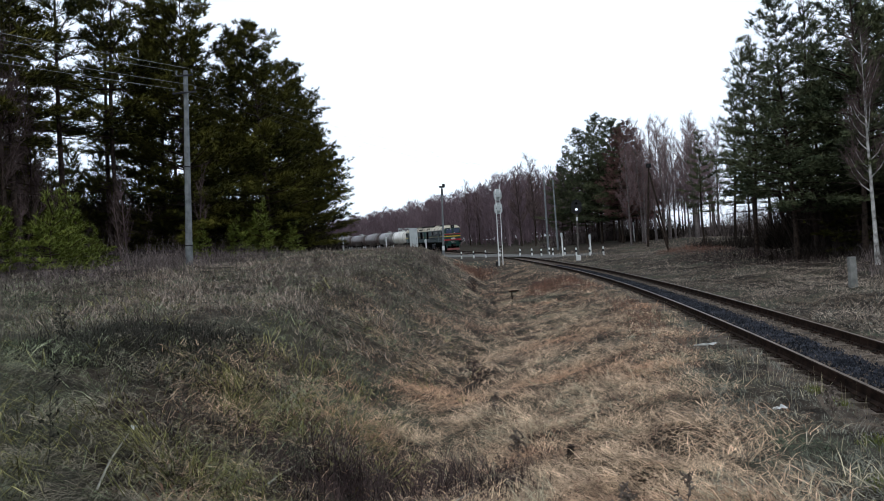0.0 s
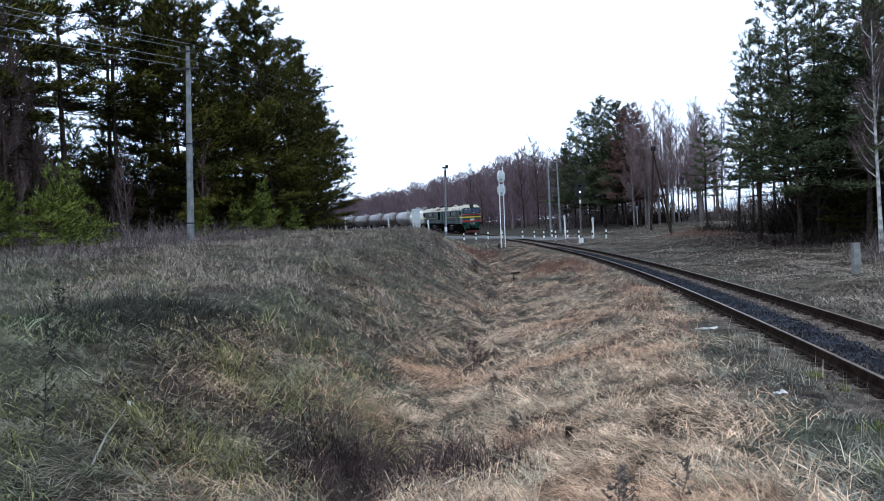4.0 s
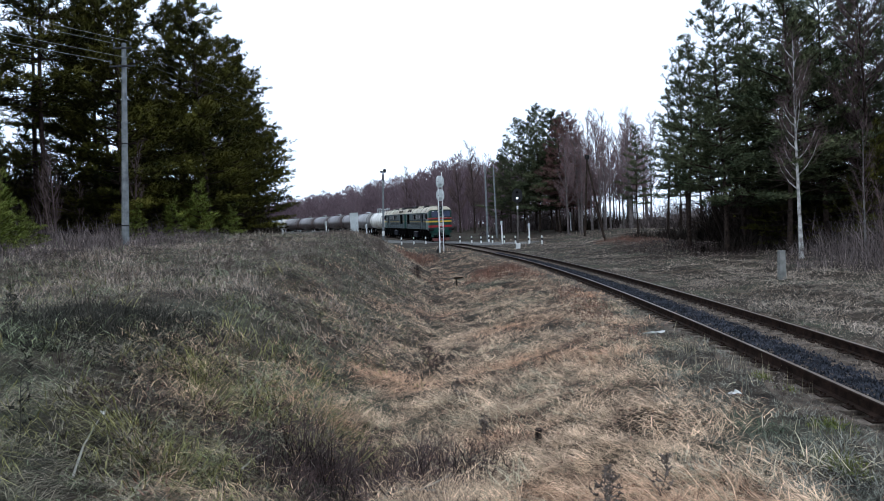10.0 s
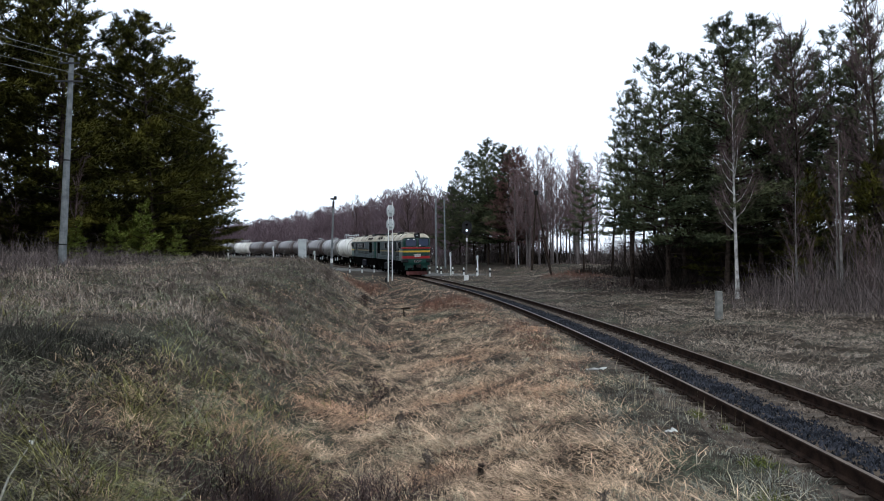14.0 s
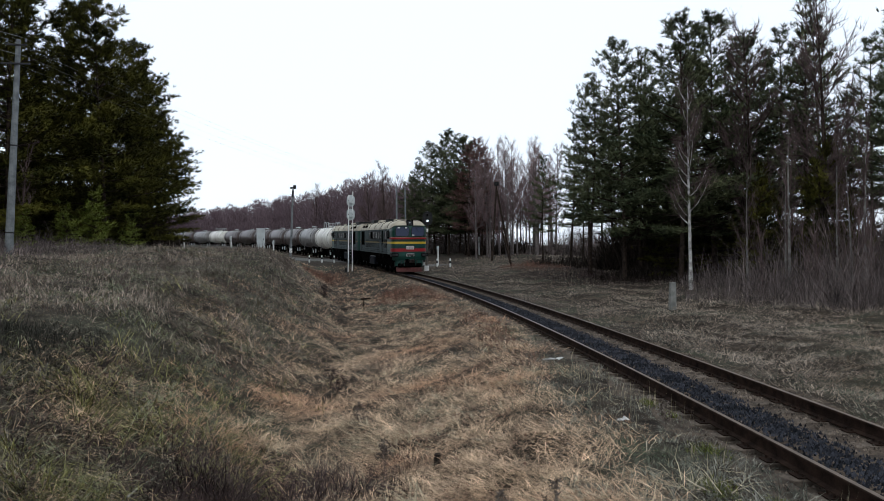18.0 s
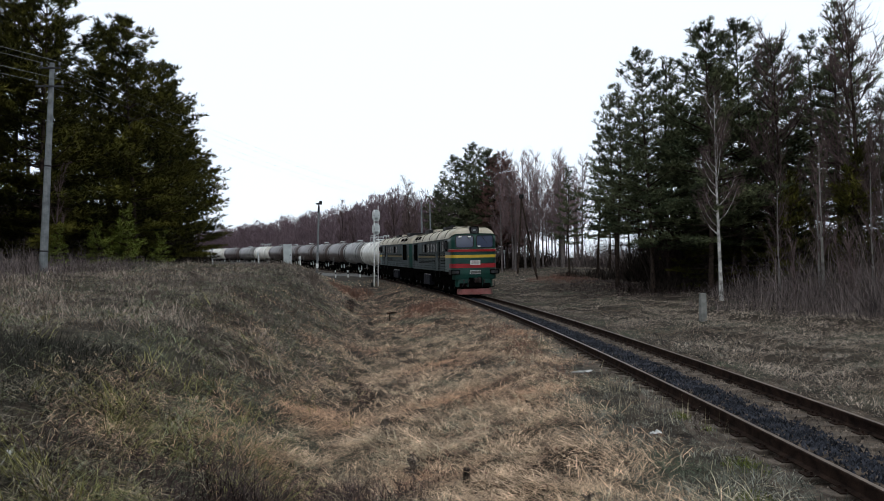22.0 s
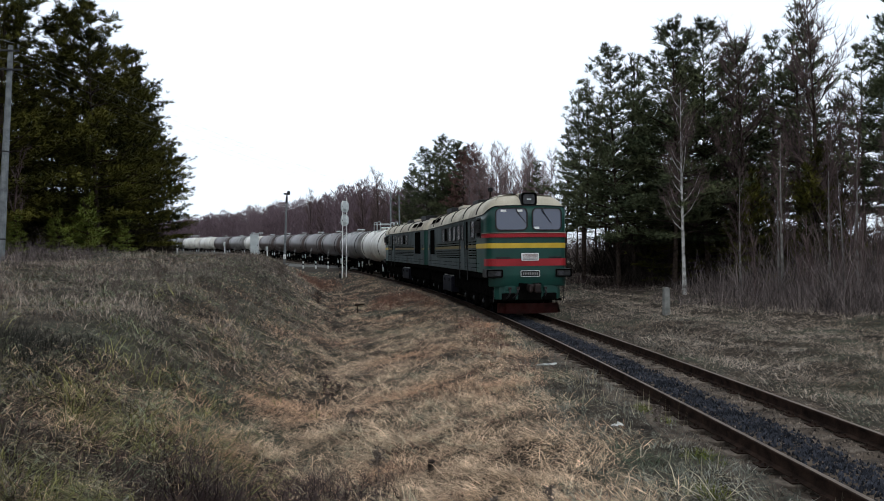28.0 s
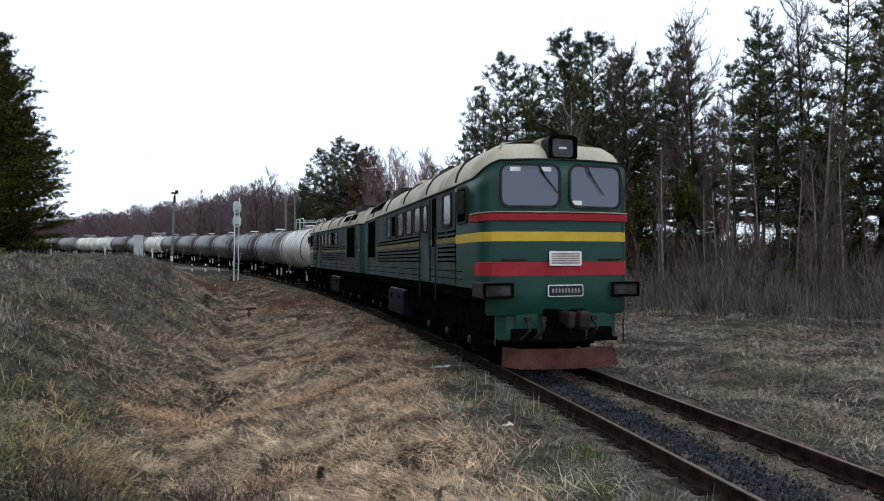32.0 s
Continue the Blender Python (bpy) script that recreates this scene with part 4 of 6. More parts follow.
def pine(seed, height, base, spread, limbs, tufts, needle, leaf=0.34, top=0.06, dead=10, taper=0.8, k=7):
    """Trunk with limbs as one mesh, and a crown of needle sprays; base: where the crown starts, as a share of the height."""
    rng = random.Random(seed)
    npr = np.random.default_rng(seed)
    wood = ([], [])
    lean = (rng.uniform(-0.02, 0.02), rng.uniform(-0.02, 0.02))
    axis = lambda s: Vector((lean[0] * s * height + 0.12 * math.sin(s * 5 + seed), lean[1] * s * height + 0.12 * math.sin(s * 4 + 2 * seed), s * height))
    path = [axis(i / 9) for i in range(10)]
    r0 = height * 0.0095 + 0.012
    merge(wood, tube(path, [r0 * (1.25 if i == 0 else 1 - 0.93 * i / 9) for i in range(10)], 7))
    sprays = []

    def limb(s, length, rise, az, leafy, curl):
        p = axis(s)
        pts = [p]
        for q in (1, 2, 3):
            t = q / 3
            pts.append(p + Vector((math.cos(az + 0.2 * t) * length * t, math.sin(az + 0.2 * t) * length * t, rise * length * t + curl * length * t * t)))
        merge(wood, tube([pts[0], pts[2], pts[3]], [0.035 * (length / 3) ** 0.7 + 0.010, 0.020, 0.005], 3))
        if leafy:
            sprays.append((pts, length))
    whorl = rng.uniform(0, 6.283)
    for i in range(limbs):
        if i % 5 == 0:
            whorl = rng.uniform(0, 6.283)
        f = (i - i % 5 + 2.5 + rng.uniform(-1.2, 1.2)) / limbs
        f = min(max(f, 0.0), 0.985)
        s = base + (1 - base) * f
        low = min(1.0, 0.55 + f * 2.2)
        length = spread * low * ((1 - f) ** taper + top) * rng.choice((0.55, 0.8, 0.95, 1.05, 1.2))
        limb(s, length, rng.uniform(-0.16, 0.1) + 0.75 * f * f, whorl + 1.257 * (i % 5) + rng.uniform(-0.4, 0.4), True, 0.12 + 0.35 * f)
    # the leader and its candles
    for q in range(4):
        limb(0.93 + 0.017 * q, 0.55 - 0.08 * q, 2.2, rng.uniform(0, 6.283), True, 0.3)
    for i in range(dead):
        limb(rng.uniform(0.08, max(0.15, base + 0.1)), spread * rng.uniform(0.2, 0.55), rng.uniform(-0.25, 0.1), rng.uniform(0, 6.283), False, -0.1)
    weight = np.array([L for _, L in sprays])
    idx = npr.choice(len(sprays), tufts, p=weight / weight.sum())
    # clumps sit at a few places along each limb, mostly outward
    t = 0.28 + 0.74 * (np.floor(npr.random(tufts) ** 0.75 * 6) + npr.normal(0.5, 0.16, tufts)) / 6
    t = np.clip(t, 0.1, 1.0)
    P = np.array([[list(q) for q in pts] for pts, _ in sprays])[idx]
    L = weight[idx]
    seg = np.minimum((t * 3).astype(int), 2)
    fr = t * 3 - seg
    r = np.arange(tufts)
    c = P[r, seg] * (1 - fr)[:, None] + P[r, seg + 1] * fr[:, None]
    out = P[r, 3] - P[r, 0]
    out /= np.linalg.norm(out, axis=1)[:, None] + 1e-6
    c += npr.normal(0, 1, (tufts, 3)) * (L * 0.095 + 0.05)[:, None] * np.array([1, 1, 0.2])
    C = np.repeat(c, k, 0)
    O = np.repeat(out, k, 0)
    D = O * 0.7 + npr.normal(0, 0.62, (tufts * k, 3)) * np.array([1, 1, 0.6]) + np.array([0, 0, 0.30])
    D /= np.linalg.norm(D, axis=1)[:, None]
    C = C + D * leaf * npr.uniform(-0.15, 0.45, tufts * k)[:, None]
    S = np.cross(D, npr.normal(0, 1, D.shape))
    S /= np.linalg.norm(S, axis=1)[:, None] + 1e-6
    ln = leaf * npr.uniform(0.5, 1.1, tufts * k)[:, None]
    # the sprays of a clump are shaded together, as a soft rounded tuft
    N = O * 0.45 + D * 0.55 + np.array([0, 0, 0.55])
    N /= np.linalg.norm(N, axis=1)[:, None]
    turned = (np.cross(S, D) * N).sum(1) < 0
    S[turned] *= -1
    v = np.stack([C - S * ln * 0.085, C + S * ln * 0.085, C + D * ln], 1)
    crown = soup("crown", v, 3, needle)
    crown.shade_smooth()
    crown.normals_split_custom_set_from_vertices(np.repeat(N, 3, 0).tolist())
    trunk = mesh_of("trunk", wood[0], wood[1], M_BARK, True)
    return trunk, crown


def bare_tree(seed, height, spread, mat_trunk, mat_twig, base=0.3, limbs=26, twigs=900, upright=0.7, twig=0.9, twigw=0.012):
    """A leafless tree: trunk and limbs, and a crown of fine twigs."""
    rng = random.Random(seed)
    npr = np.random.default_rng(seed)
    wood = ([], [])
    bend = rng.uniform(-0.5, 0.5)
    axis = lambda s: Vector((bend * s * s * height * 0.06, 0.15 * math.sin(3 * s + seed), s * height))
    r0 = height * 0.009 + 0.015
    merge(wood, tube([axis(i / 8) for i in range(9)], [r0 * (1.2 if i == 0 else 1 - 0.93 * i / 8) for i in range(9)], 6))
    limbsets, fine = [], ([], [])
    for i in range(limbs):
        f = (i + rng.random()) / limbs
        s = base + (0.97 - base) * f
        ln = spread * (1.05 - f * 0.75) * rng.uniform(0.6, 1.15)
        az = rng.uniform(0, 6.283)
        p = axis(s)
        pts = [p]
        for k in (1, 2, 3):
            t = k / 3
            pts.append(p + Vector((math.cos(az) * ln * t * (1 - 0.25 * t * upright), math.sin(az) * ln * t * (1 - 0.25 * t * upright), ln * upright * (t * 0.7 + 0.6 * t * t))))
        merge(wood if height > 8 else fine, tube(pts, [0.02 + 0.012 * ln, 0.018 + 0.004 * ln, 0.014, 0.006], 4))
        limbsets.append((pts, ln))
    P = np.array([[list(q) for q in pts] for pts, _ in limbsets])
    w = np.array([a for _, a in limbsets])
    idx = npr.choice(len(limbsets), twigs, p=w / w.sum())
    t = 0.15 + 0.85 * npr.random(twigs)
    seg = np.minimum((t * 3).astype(int), 2)
    fr = (t * 3 - seg)[:, None]
    r = np.arange(twigs)
    c = P[idx][r, seg] * (1 - fr) + P[idx][r, seg + 1] * fr
    out = P[idx][:, 3] - P[idx][:, 0]
    out /= np.linalg.norm(out, axis=1)[:, None] + 1e-6
    verts = []
    for level, (ln0, cnt) in enumerate(((twig, 1), (twig * 0.6, 3))):
        C = np.repeat(c, cnt, 0)
        D = np.repeat(out, cnt, 0) * 0.7 + npr.normal(0, 0.5, (twigs * cnt, 3)) + np.array([0, 0, 0.45 * upright])
        D /= np.linalg.norm(D, axis=1)[:, None]
        ln = ln0 * npr.uniform(0.4, 1.2, twigs * cnt)[:, None]
        if level:
            C = C + np.repeat(D0 * l0 * 0.6, cnt, 0)
        else:
            D0, l0 = D, ln
        S = np.cross(D, npr.normal(0, 1, D.shape))
        S /= np.linalg.norm(S, axis=1)[:, None] + 1e-6
        verts.append(np.stack([C - S * twigw * (1 - 0.3 * level), C + S * twigw * (1 - 0.3 * level), C + D * ln], 1))
    if fine[0]:
        corner, quads = np.array(fine[0]), np.array(fine[1])
        verts += [corner[quads[:, [0, 1, 2]]], corner[quads[:, [0, 2, 3]]]]
    trunk = mesh_of("trunk", wood[0], wood[1], mat_trunk, True)
    return trunk, soup("crown", np.concatenate(verts), 3, mat_twig)


def plant(meshes, name, x, y, turn, scale, label, category, group, sink=0.06, tip=(0, 0)):
    ob = thing(name, Matrix.Translation((x, y, gz(x, y) - sink)) @ pose(0, 0, 0, tip[0], tip[1], turn) @ Matrix.Diagonal((scale, scale, scale, 1)), label, category, group)
    for me in meshes:
        part_me(me.name.split(".")[0], me, ob)
    return ob


def build_woods():
    edge = [pine(s, 15.0, 0.03, 4.5, 105, 6500, M_NEEDLE, 0.27, taper=0.72, dead=4, k=14) for s in (21, 22, 23)]
    small = [pine(s, 6.5, 0.03, 2.3, 70, 1300, M_NEEDLE, 0.28, taper=0.8, dead=4, k=9) for s in (25, 26)]
    tall = [pine(s, 16.0, 0.36, 3.3, 46, 1500, M_NEEDLE, 0.34, dead=22, k=9) for s in (31, 32, 33)]
    slim = [pine(s, 14.5, 0.27, 2.7, 62, 1250, M_NEEDLE_R, 0.31, dead=26, k=9) for s in (41, 42, 43, 44)]
    broad = [pine(s, 14.5, 0.17, 4.4, 70, 3300, M_NEEDLE_R, 0.26, dead=14, k=12, taper=0.85) for s in (51, 52)]
    russet = pine(61, 14.0, 0.22, 3.4, 80, 2300, M_RUSSET, 0.30, k=9)
    thin = [bare_tree(s, 13.5, 2.2, M_THINBARK, M_PINKTWIG, 0.24, 34, 1300, 0.9, 0.75, 0.010) for s in (97, 98, 99)]
    young = [pine(s, 2.6, 0.02, 1.2, 42, 900, M_YOUNG, 0.20, top=0.16, dead=0, k=9) for s in (71, 72)]
    birch = [bare_tree(s, 11.0, 1.5, M_BIRCH, M_TWIG, 0.3, 24, 620, 1.0) for s in (81, 82)]
    bare = [bare_tree(s, 13.0, 2.3, M_BARK, M_TWIG, 0.22, 30, 900, 0.9, 1.0, 0.016) for s in (91, 92, 93)]
    sapling = [bare_tree(s, 4.5, 0.8, M_TWIG, M_TWIG, 0.12, 18, 160, 1.2, 0.5, 0.006) for s in (95, 96)]
    pale = [bare_tree(s, 7.5, 1.1, M_PALEBARK, M_TWIG, 0.2, 20, 260, 1.2, 0.7, 0.007) for s in (101, 102)]
    rng = random.Random(3)
    lp, le = "tall dark-green pine with a bare lower trunk in the wood", "dark-green pine at the wood's edge, branched to the ground"
    # left wood: its edge, then the rows behind
    for i, (x, y, s) in enumerate(((-30.5, 46.5, 1.0), (-33.5, 52.0, 0.98), (-28.0, 39.5, 1.06), (-32.5, 43.0, 1.1), (-29.5, 33.5, 1.1), (-34.0, 36.5, 1.18), (-35.2, 57.5, 0.8))):
        plant(edge[i % 3], "pine_tree", x, y, 90 * i + 20, s, le, "pine tree", "pines of the left wood")
    spots = []
    for i in range(8):
        for j in range(3):
            x, y = -30.5 - j * 4.2 + rng.uniform(-1.2, 1.2) - 0.25 * i, 29.5 - i * 3.3 + j * 3.0 + rng.uniform(-1.2, 1.2)
            if -x > 26 and y > 2 and not (j == 1 and i in (1, 3, 5, 6)) and not (j == 0 and i == 4) and not (j == 2 and i < 5):
                spots.append((x, y))
    spots += [(-40, 50), (-44, 56), (-39, 43), (-50, 60), (-38, 60), (-43, 66)]
    for i, (x, y) in enumerate(spots):
        plant(tall[i % 3], "pine_tree", x, y, rng.uniform(0, 360), rng.uniform(0.95, 1.15), lp, "pine tree", "pines of the left wood")
    for x, y, s in ((-31.5, 22.5, 1.32), (-34.5, 19.0, 1.35)):
        plant(tall[1], "pine_tree", x, y, 33 * s, s, lp, "pine tree", "pines of the left wood")
    for i in range(12):
        x, y = -33.0 - 9.0 * rng.random(), 6.0 + 30.0 * i / 12 + rng.uniform(-1, 1)
        plant(small[i % 2], "pine_tree", x, y, 40 * i, rng.uniform(0.8, 1.4), "small dense pine beneath the tall ones", "pine tree", "small pines of the left wood")
    for i, (x, y) in enumerate(((-37.8, 29.6), (-40, 27), (-36, 24.5), (-42, 31), (-44, 25), (-39, 22), (-41, 35), (-45, 29))):
        plant(small[i % 2], "pine_tree", x, y, 40 * i, 1.0 + 0.08 * (i % 4), "small dense pine beneath the tall ones", "pine tree", "small pines of the left wood")
    for i, (x, y) in enumerate(((-48, 38), (-50, 33), (-46, 21))):
        plant(tall[i], "pine_tree", x, y, 40 * i, 1.0, lp, "pine tree", "pines of the left wood")
    for i in range(10):
        x, y = -29.5 - 7.0 * rng.random(), 10.0 + 18.0 * rng.random()
        plant(bare[i % 3], "bare_tree", x, y, 40 * i, rng.uniform(0.6, 0.9), "leafless tree among the pines", "bare tree", "bare trees of the left wood")
    for i, (x, y, s) in enumerate(((-23.0, 18.9, 0.85), (-24.5, 21.0, 0.95), (-25.8, 33.2, 0.7), (-25.3, 34.8, 0.95), (-24.4, 36.8, 0.6), (-24.9, 18.0, 0.9), (-23.6, 20.2, 0.75), (-26.4, 31.0, 0.6), (-25.0, 22.6, 0.6))):
        plant(young[i % 2], "young_pine", x, y, 70 * i, s, "young yellow-green pine at the foot of the wood", "young pine", "young pines")
    for i in range(22):
        x, y = -27.5 - 9 * rng.random(), 8 + 26 * rng.random()
        plant(sapling[i % 2], "bare_sapling", x, y, 50 * i, rng.uniform(0.7, 1.3), "leafless sapling under the pines", "sapling", "saplings of the left wood")
    # right wood
    lead = ((4.2, 42.0, 0.97), (7.0, 39.6, 1.02), (5.6, 45.8, 0.98), (9.4, 41.5, 1.05), (8.6, 45.5, 1.0), (2.6, 46.5, 0.85), (12.0, 46.0, 1.02), (6.6, 50.5, 1.0), (10.4, 52.0, 1.05), (14.5, 50.0, 1.0), (4.6, 54.5, 0.9))
    for i, (x, y, s) in enumerate(lead):
        plant(broad[i % 2] if i in (0, 1, 3, 4, 6, 8) else slim[i % 4], "pine_tree", x, y, 80 * i, s, "pine with a short bare trunk and an open dark-green crown", "pine tree", "pines of the right wood")
    rows = []
    for i in range(11):
        for j in range(3):
            t = i / 10
            x, y = 11.5 + 19.0 * t + j * (2.6 + 2.0 * t) + rng.uniform(-1.2, 1.2), 40.5 - 22.5 * t + j * (4.0 - 1.4 * t) + rng.uniform(-1.2, 1.2)
            rows.append((x, y))
    for i, (x, y) in enumerate(rows):
        plant(slim[i % 4], "pine_tree", x, y, rng.uniform(0, 360), rng.uniform(0.88, 1.06), "slender pine with dead lower branches in the wood", "pine tree", "pines of the right wood")
    for i, (x, y, s) in enumerate(((12.6, 34.6, 0.95), (10.2, 36.6, 0.85), (16.5, 30.0, 1.05), (20.5, 24.5, 1.15), (14.4, 38.5, 1.15), (24.0, 22.0, 1.25), (18.6, 33.0, 1.15), (9.5, 43.5, 1.0), (7.5, 43.0, 0.9), (27.0, 17.5, 1.3), (22.5, 29.0, 1.2))):
        plant(small[i % 2], "pine_tree", x, y, 55 * i, s, "small dense pine among the taller ones", "pine tree", "small pines of the right wood")
    for i, (x, y, s) in enumerate(((13.2, 36.0, 1.15), (17.0, 32.5, 1.1), (10.8, 39.5, 1.1), (19.4, 29.4, 1.0))):
        plant(bare[i % 3], "bare_tree", x, y, 75 * i, s, "tall leafless grey tree among the pines", "bare tree", "bare trees of the right wood")
    plant(birch[0], "birch_tree", 6.9, 36.2, 10, 0.95, "leafless white-barked birch before the pines", "birch tree", "birches")
    for i in range(46):
        t = rng.random()
        x, y = 8.5 + 10.0 * t + rng.uniform(-0.6, 2.5), 33.5 - 17 * t + rng.uniform(-1, 1.5)
        plant(sapling[i % 2], "bare_sapling", x, y, 47 * i, rng.uniform(0.45, 0.85), "leafless grey-brown sapling at the wood's edge", "sapling", "saplings of the right wood")
    for i in range(22):
        t = rng.random()
        x, y = 9.5 + 12.0 * t + rng.uniform(-0.6, 2.0), 34.5 - 18 * t + rng.uniform(-1, 1.5)
        plant(pale[i % 2], "bare_tree", x, y, 61 * i, rng.uniform(0.75, 1.25), "slim pale leafless tree at the wood's edge", "bare tree", "bare trees of the right wood")
    # beyond the crossing
    for i, (x, y, s) in enumerate(((-16.5, 96, 1.08), (-14.0, 93, 1.16), (-12.6, 97, 1.12), (-18.8, 99, 0.9), (-11.5, 92, 1.08), (-20.6, 101, 0.8), (-15.2, 99, 1.1))):
        plant(broad[i % 2], "pine_tree", x, y, 65 * i, s, "dense dark pine beyond the level crossing", "pine tree", "pines beyond the crossing")
    for i, (x, y, s) in enumerate(((-10.6, 89.5, 1.02), (-9.0, 90.5, 1.0), (-8.2, 88.5, 0.85), (-9.8, 93, 1.1))):
        plant(russet, "pine_tree", x, y, 65 * i, s, "pine with rust-brown needles", "pine tree", "pines beyond the crossing")
    for i, (x, y, s) in enumerate(((-0.8, 70, 0.72), (1.8, 62, 0.85), (2.8, 54, 0.95), (4.6, 63, 0.9), (7.5, 58, 0.95), (6.2, 68, 0.9), (10.5, 61, 1.0), (3.2, 72, 0.8))):
        plant(slim[i % 4], "pine_tree", x, y, 50 * i, s, "open-crowned pine standing apart from the wood", "pine tree", "pines of the right wood")
    for i in range(26):
        x, y = -9.0 + 10 * rng.random(), 82 + 16 * rng.random()
        plant(thin[i % 3], "bare_tree", x, y, 75 * i, rng.uniform(0.85, 1.12), "tall leafless tree with thin upright branches", "bare tree", "bare trees beyond the crossing")
    for i in range(9):
        u, lat = 104 + 46 * rng.random(), 10 + 14 * rng.random()
        x, y, _ = on_track(u, lat)
        plant(bare[i % 3], "bare_tree", x, y, 75 * i, rng.uniform(0.9, 1.2), "tall leafless tree behind the railway", "bare tree", "bare trees along the line")
    # leafless trees deep in the right wood
    for i in range(34):
        a, d = radians(rng.uniform(14, 60)), rng.uniform(48, 74)
        x, y = d * math.sin(a), d * math.cos(a)
        plant(bare[i % 3], "bare_tree", x, y, rng.uniform(0, 360), rng.uniform(0.6, 0.95), "leafless tree deep among the pines", "bare tree", "bare trees deep in the right wood")
    # far wood, joined
    npr = np.random.default_rng(8)
    out = []
    for i in range(900):
        u = 118 + 250 * npr.random() ** 1.1
        lat = 10 + 38 * npr.random() ** 1.3
        x, y, z = on_track(u, lat)
        H = npr.uniform(11.0, 14.0) * float(np.interp(u, [118, 190, 260, 368], [1.0, 0.92, 0.75, 0.5]))
        z = gz(x, y)
        out.append([[x - 0.12, y, z], [x + 0.12, y, z], [x, y, z + 0.8 * H]])
        k = 420
        f = npr.random(k) ** 0.75
        hh = 0.02 * H + 0.95 * H * f
        rad = 3.3 * np.sin(np.pi * np.clip(f * 0.8 + 0.15, 0, 1)) * npr.random(k) ** 0.5
        az = npr.uniform(0, 6.283, k)
        c = np.stack([x + rad * np.cos(az), y + rad * np.sin(az), z + hh], -1)
        d = np.stack([np.cos(az) * 0.4, np.sin(az) * 0.4, np.ones(k)], -1) + npr.normal(0, 0.35, (k, 3))
        d *= (npr.uniform(0.5, 1.3, k) / np.linalg.norm(d, axis=1))[:, None]
        s = np.cross(d, npr.normal(0, 1, (k, 3)))
        s *= (0.048 / (np.linalg.norm(s, axis=1) + 1e-6))[:, None]
        out += np.stack([c - s, c + s, c + d], 1).tolist()
    tagged(new("far_wood", soup("far_wood", np.array(out), 3, M_FARTWIG)), "distant leafless purple-brown wood along the railway", "far wood", kind="stuff")


# ---- the train ----
def plan_ring():
    """Half of a locomotive body's outline from above, clockwise from the rear left corner; +y leads."""
    left = [(-1.15, -8.12), (-1.40, -8.02), (-1.49, -7.85), (-1.49, 6.2), (-1.49, 7.55), (-1.475, 7.82), (-1.43, 8.0), (-1.34, 8.14), (-1.2, 8.23), (-0.6, 8.3025), (0.0, 8.375)]
    return left + [(-x, y) for x, y in left[-2::-1]]


def inset(pts, d):
    out = []
    n = len(pts)
    for i, (x, y) in enumerate(pts):
        a, b = pts[i - 1], pts[(i + 1) % n]
        n1 = Vector((y - a[1], -(x - a[0]))).normalized()
        n2 = Vector((b[1] - y, -(b[0] - x))).normalized()
        m = (n1 + n2).normalized()
        s = d / max(0.35, m.dot(n1))
        out.append((x + m.x * s, y + m.y * s))
    return out


def wall(pts, levels, closed=False, keep=None):
    """A skin over the outline through levels of (height, inset), for the outline's points from keep[0] to keep[1]."""
    bm = bmesh.new()
    a, b = keep or (0, len(pts))
    rows = [[bm.verts.new((*q, z)) for q in inset(pts, d)[a:b]] for z, d in levels]
    k = b - a
    for lo, hi in zip(rows, rows[1:]):
        for i in range(k if closed else k - 1):
            j = (i + 1) % k
            bm.faces.new((lo[i], lo[j], hi[j], hi[i])[::-1])
    if closed:
        bm.faces.new(rows[-1])
    bmesh.ops.recalc_face_normals(bm, faces=bm.faces)
    return bm


def arched(bm, z0):
    """Raises what lies over z0 along the arch of the cab front: level along the sides, high over the windscreens."""
    for v in bm.verts:
        if v.co.z > z0:
            v.co.z += float(np.interp(v.co.y, [6.3, 7.55, 7.82, 8.0, 8.14, 8.23, 8.31], [0, 0.02, 0.07, 0.14, 0.21, 0.27, 0.305]))
    return bm


def wheelset(parent, y, r=0.48):
    bm = bmesh.new()
    for s in (-1, 1):
        rod((s * 0.73, y, r), (s * 0.86, y, r), r, r, 24, bm)
        rod((s * 0.72, y, r), (s * 0.75, y, r), r + 0.028, r + 0.028, 24, bm)
    rod((-1.0, y, r), (1.0, y, r), 0.09, 0.09, 10, bm)
    part("wheelset", bm, M_UNDER, parent)


def face_frame(x, y, z, nx, ny):
    """Axes on an upright face: x along it, y up, z out of it."""
    n = Vector((nx, ny, 0)).normalized()
    u = Vector((0, 0, 1))
    a = u.cross(n)
    return Matrix(((a.x, u.x, n.x, x), (a.y, u.y, n.y, y), (a.z, u.z, n.z, z), (0, 0, 0, 1)))


def pane(parent, m, w, h, r, bar=0.045, name="window", glass=None):
    o, i = rounded(w + 2 * bar, h + 2 * bar, r + bar), rounded(w, h, r)
    f = part(name, ring(o, i, 0.035, m), M_BLACK, parent, "black rubber-framed window")
    part("glass", plate(i, 0.012, m), glass or M_GLASS, f)
    return f


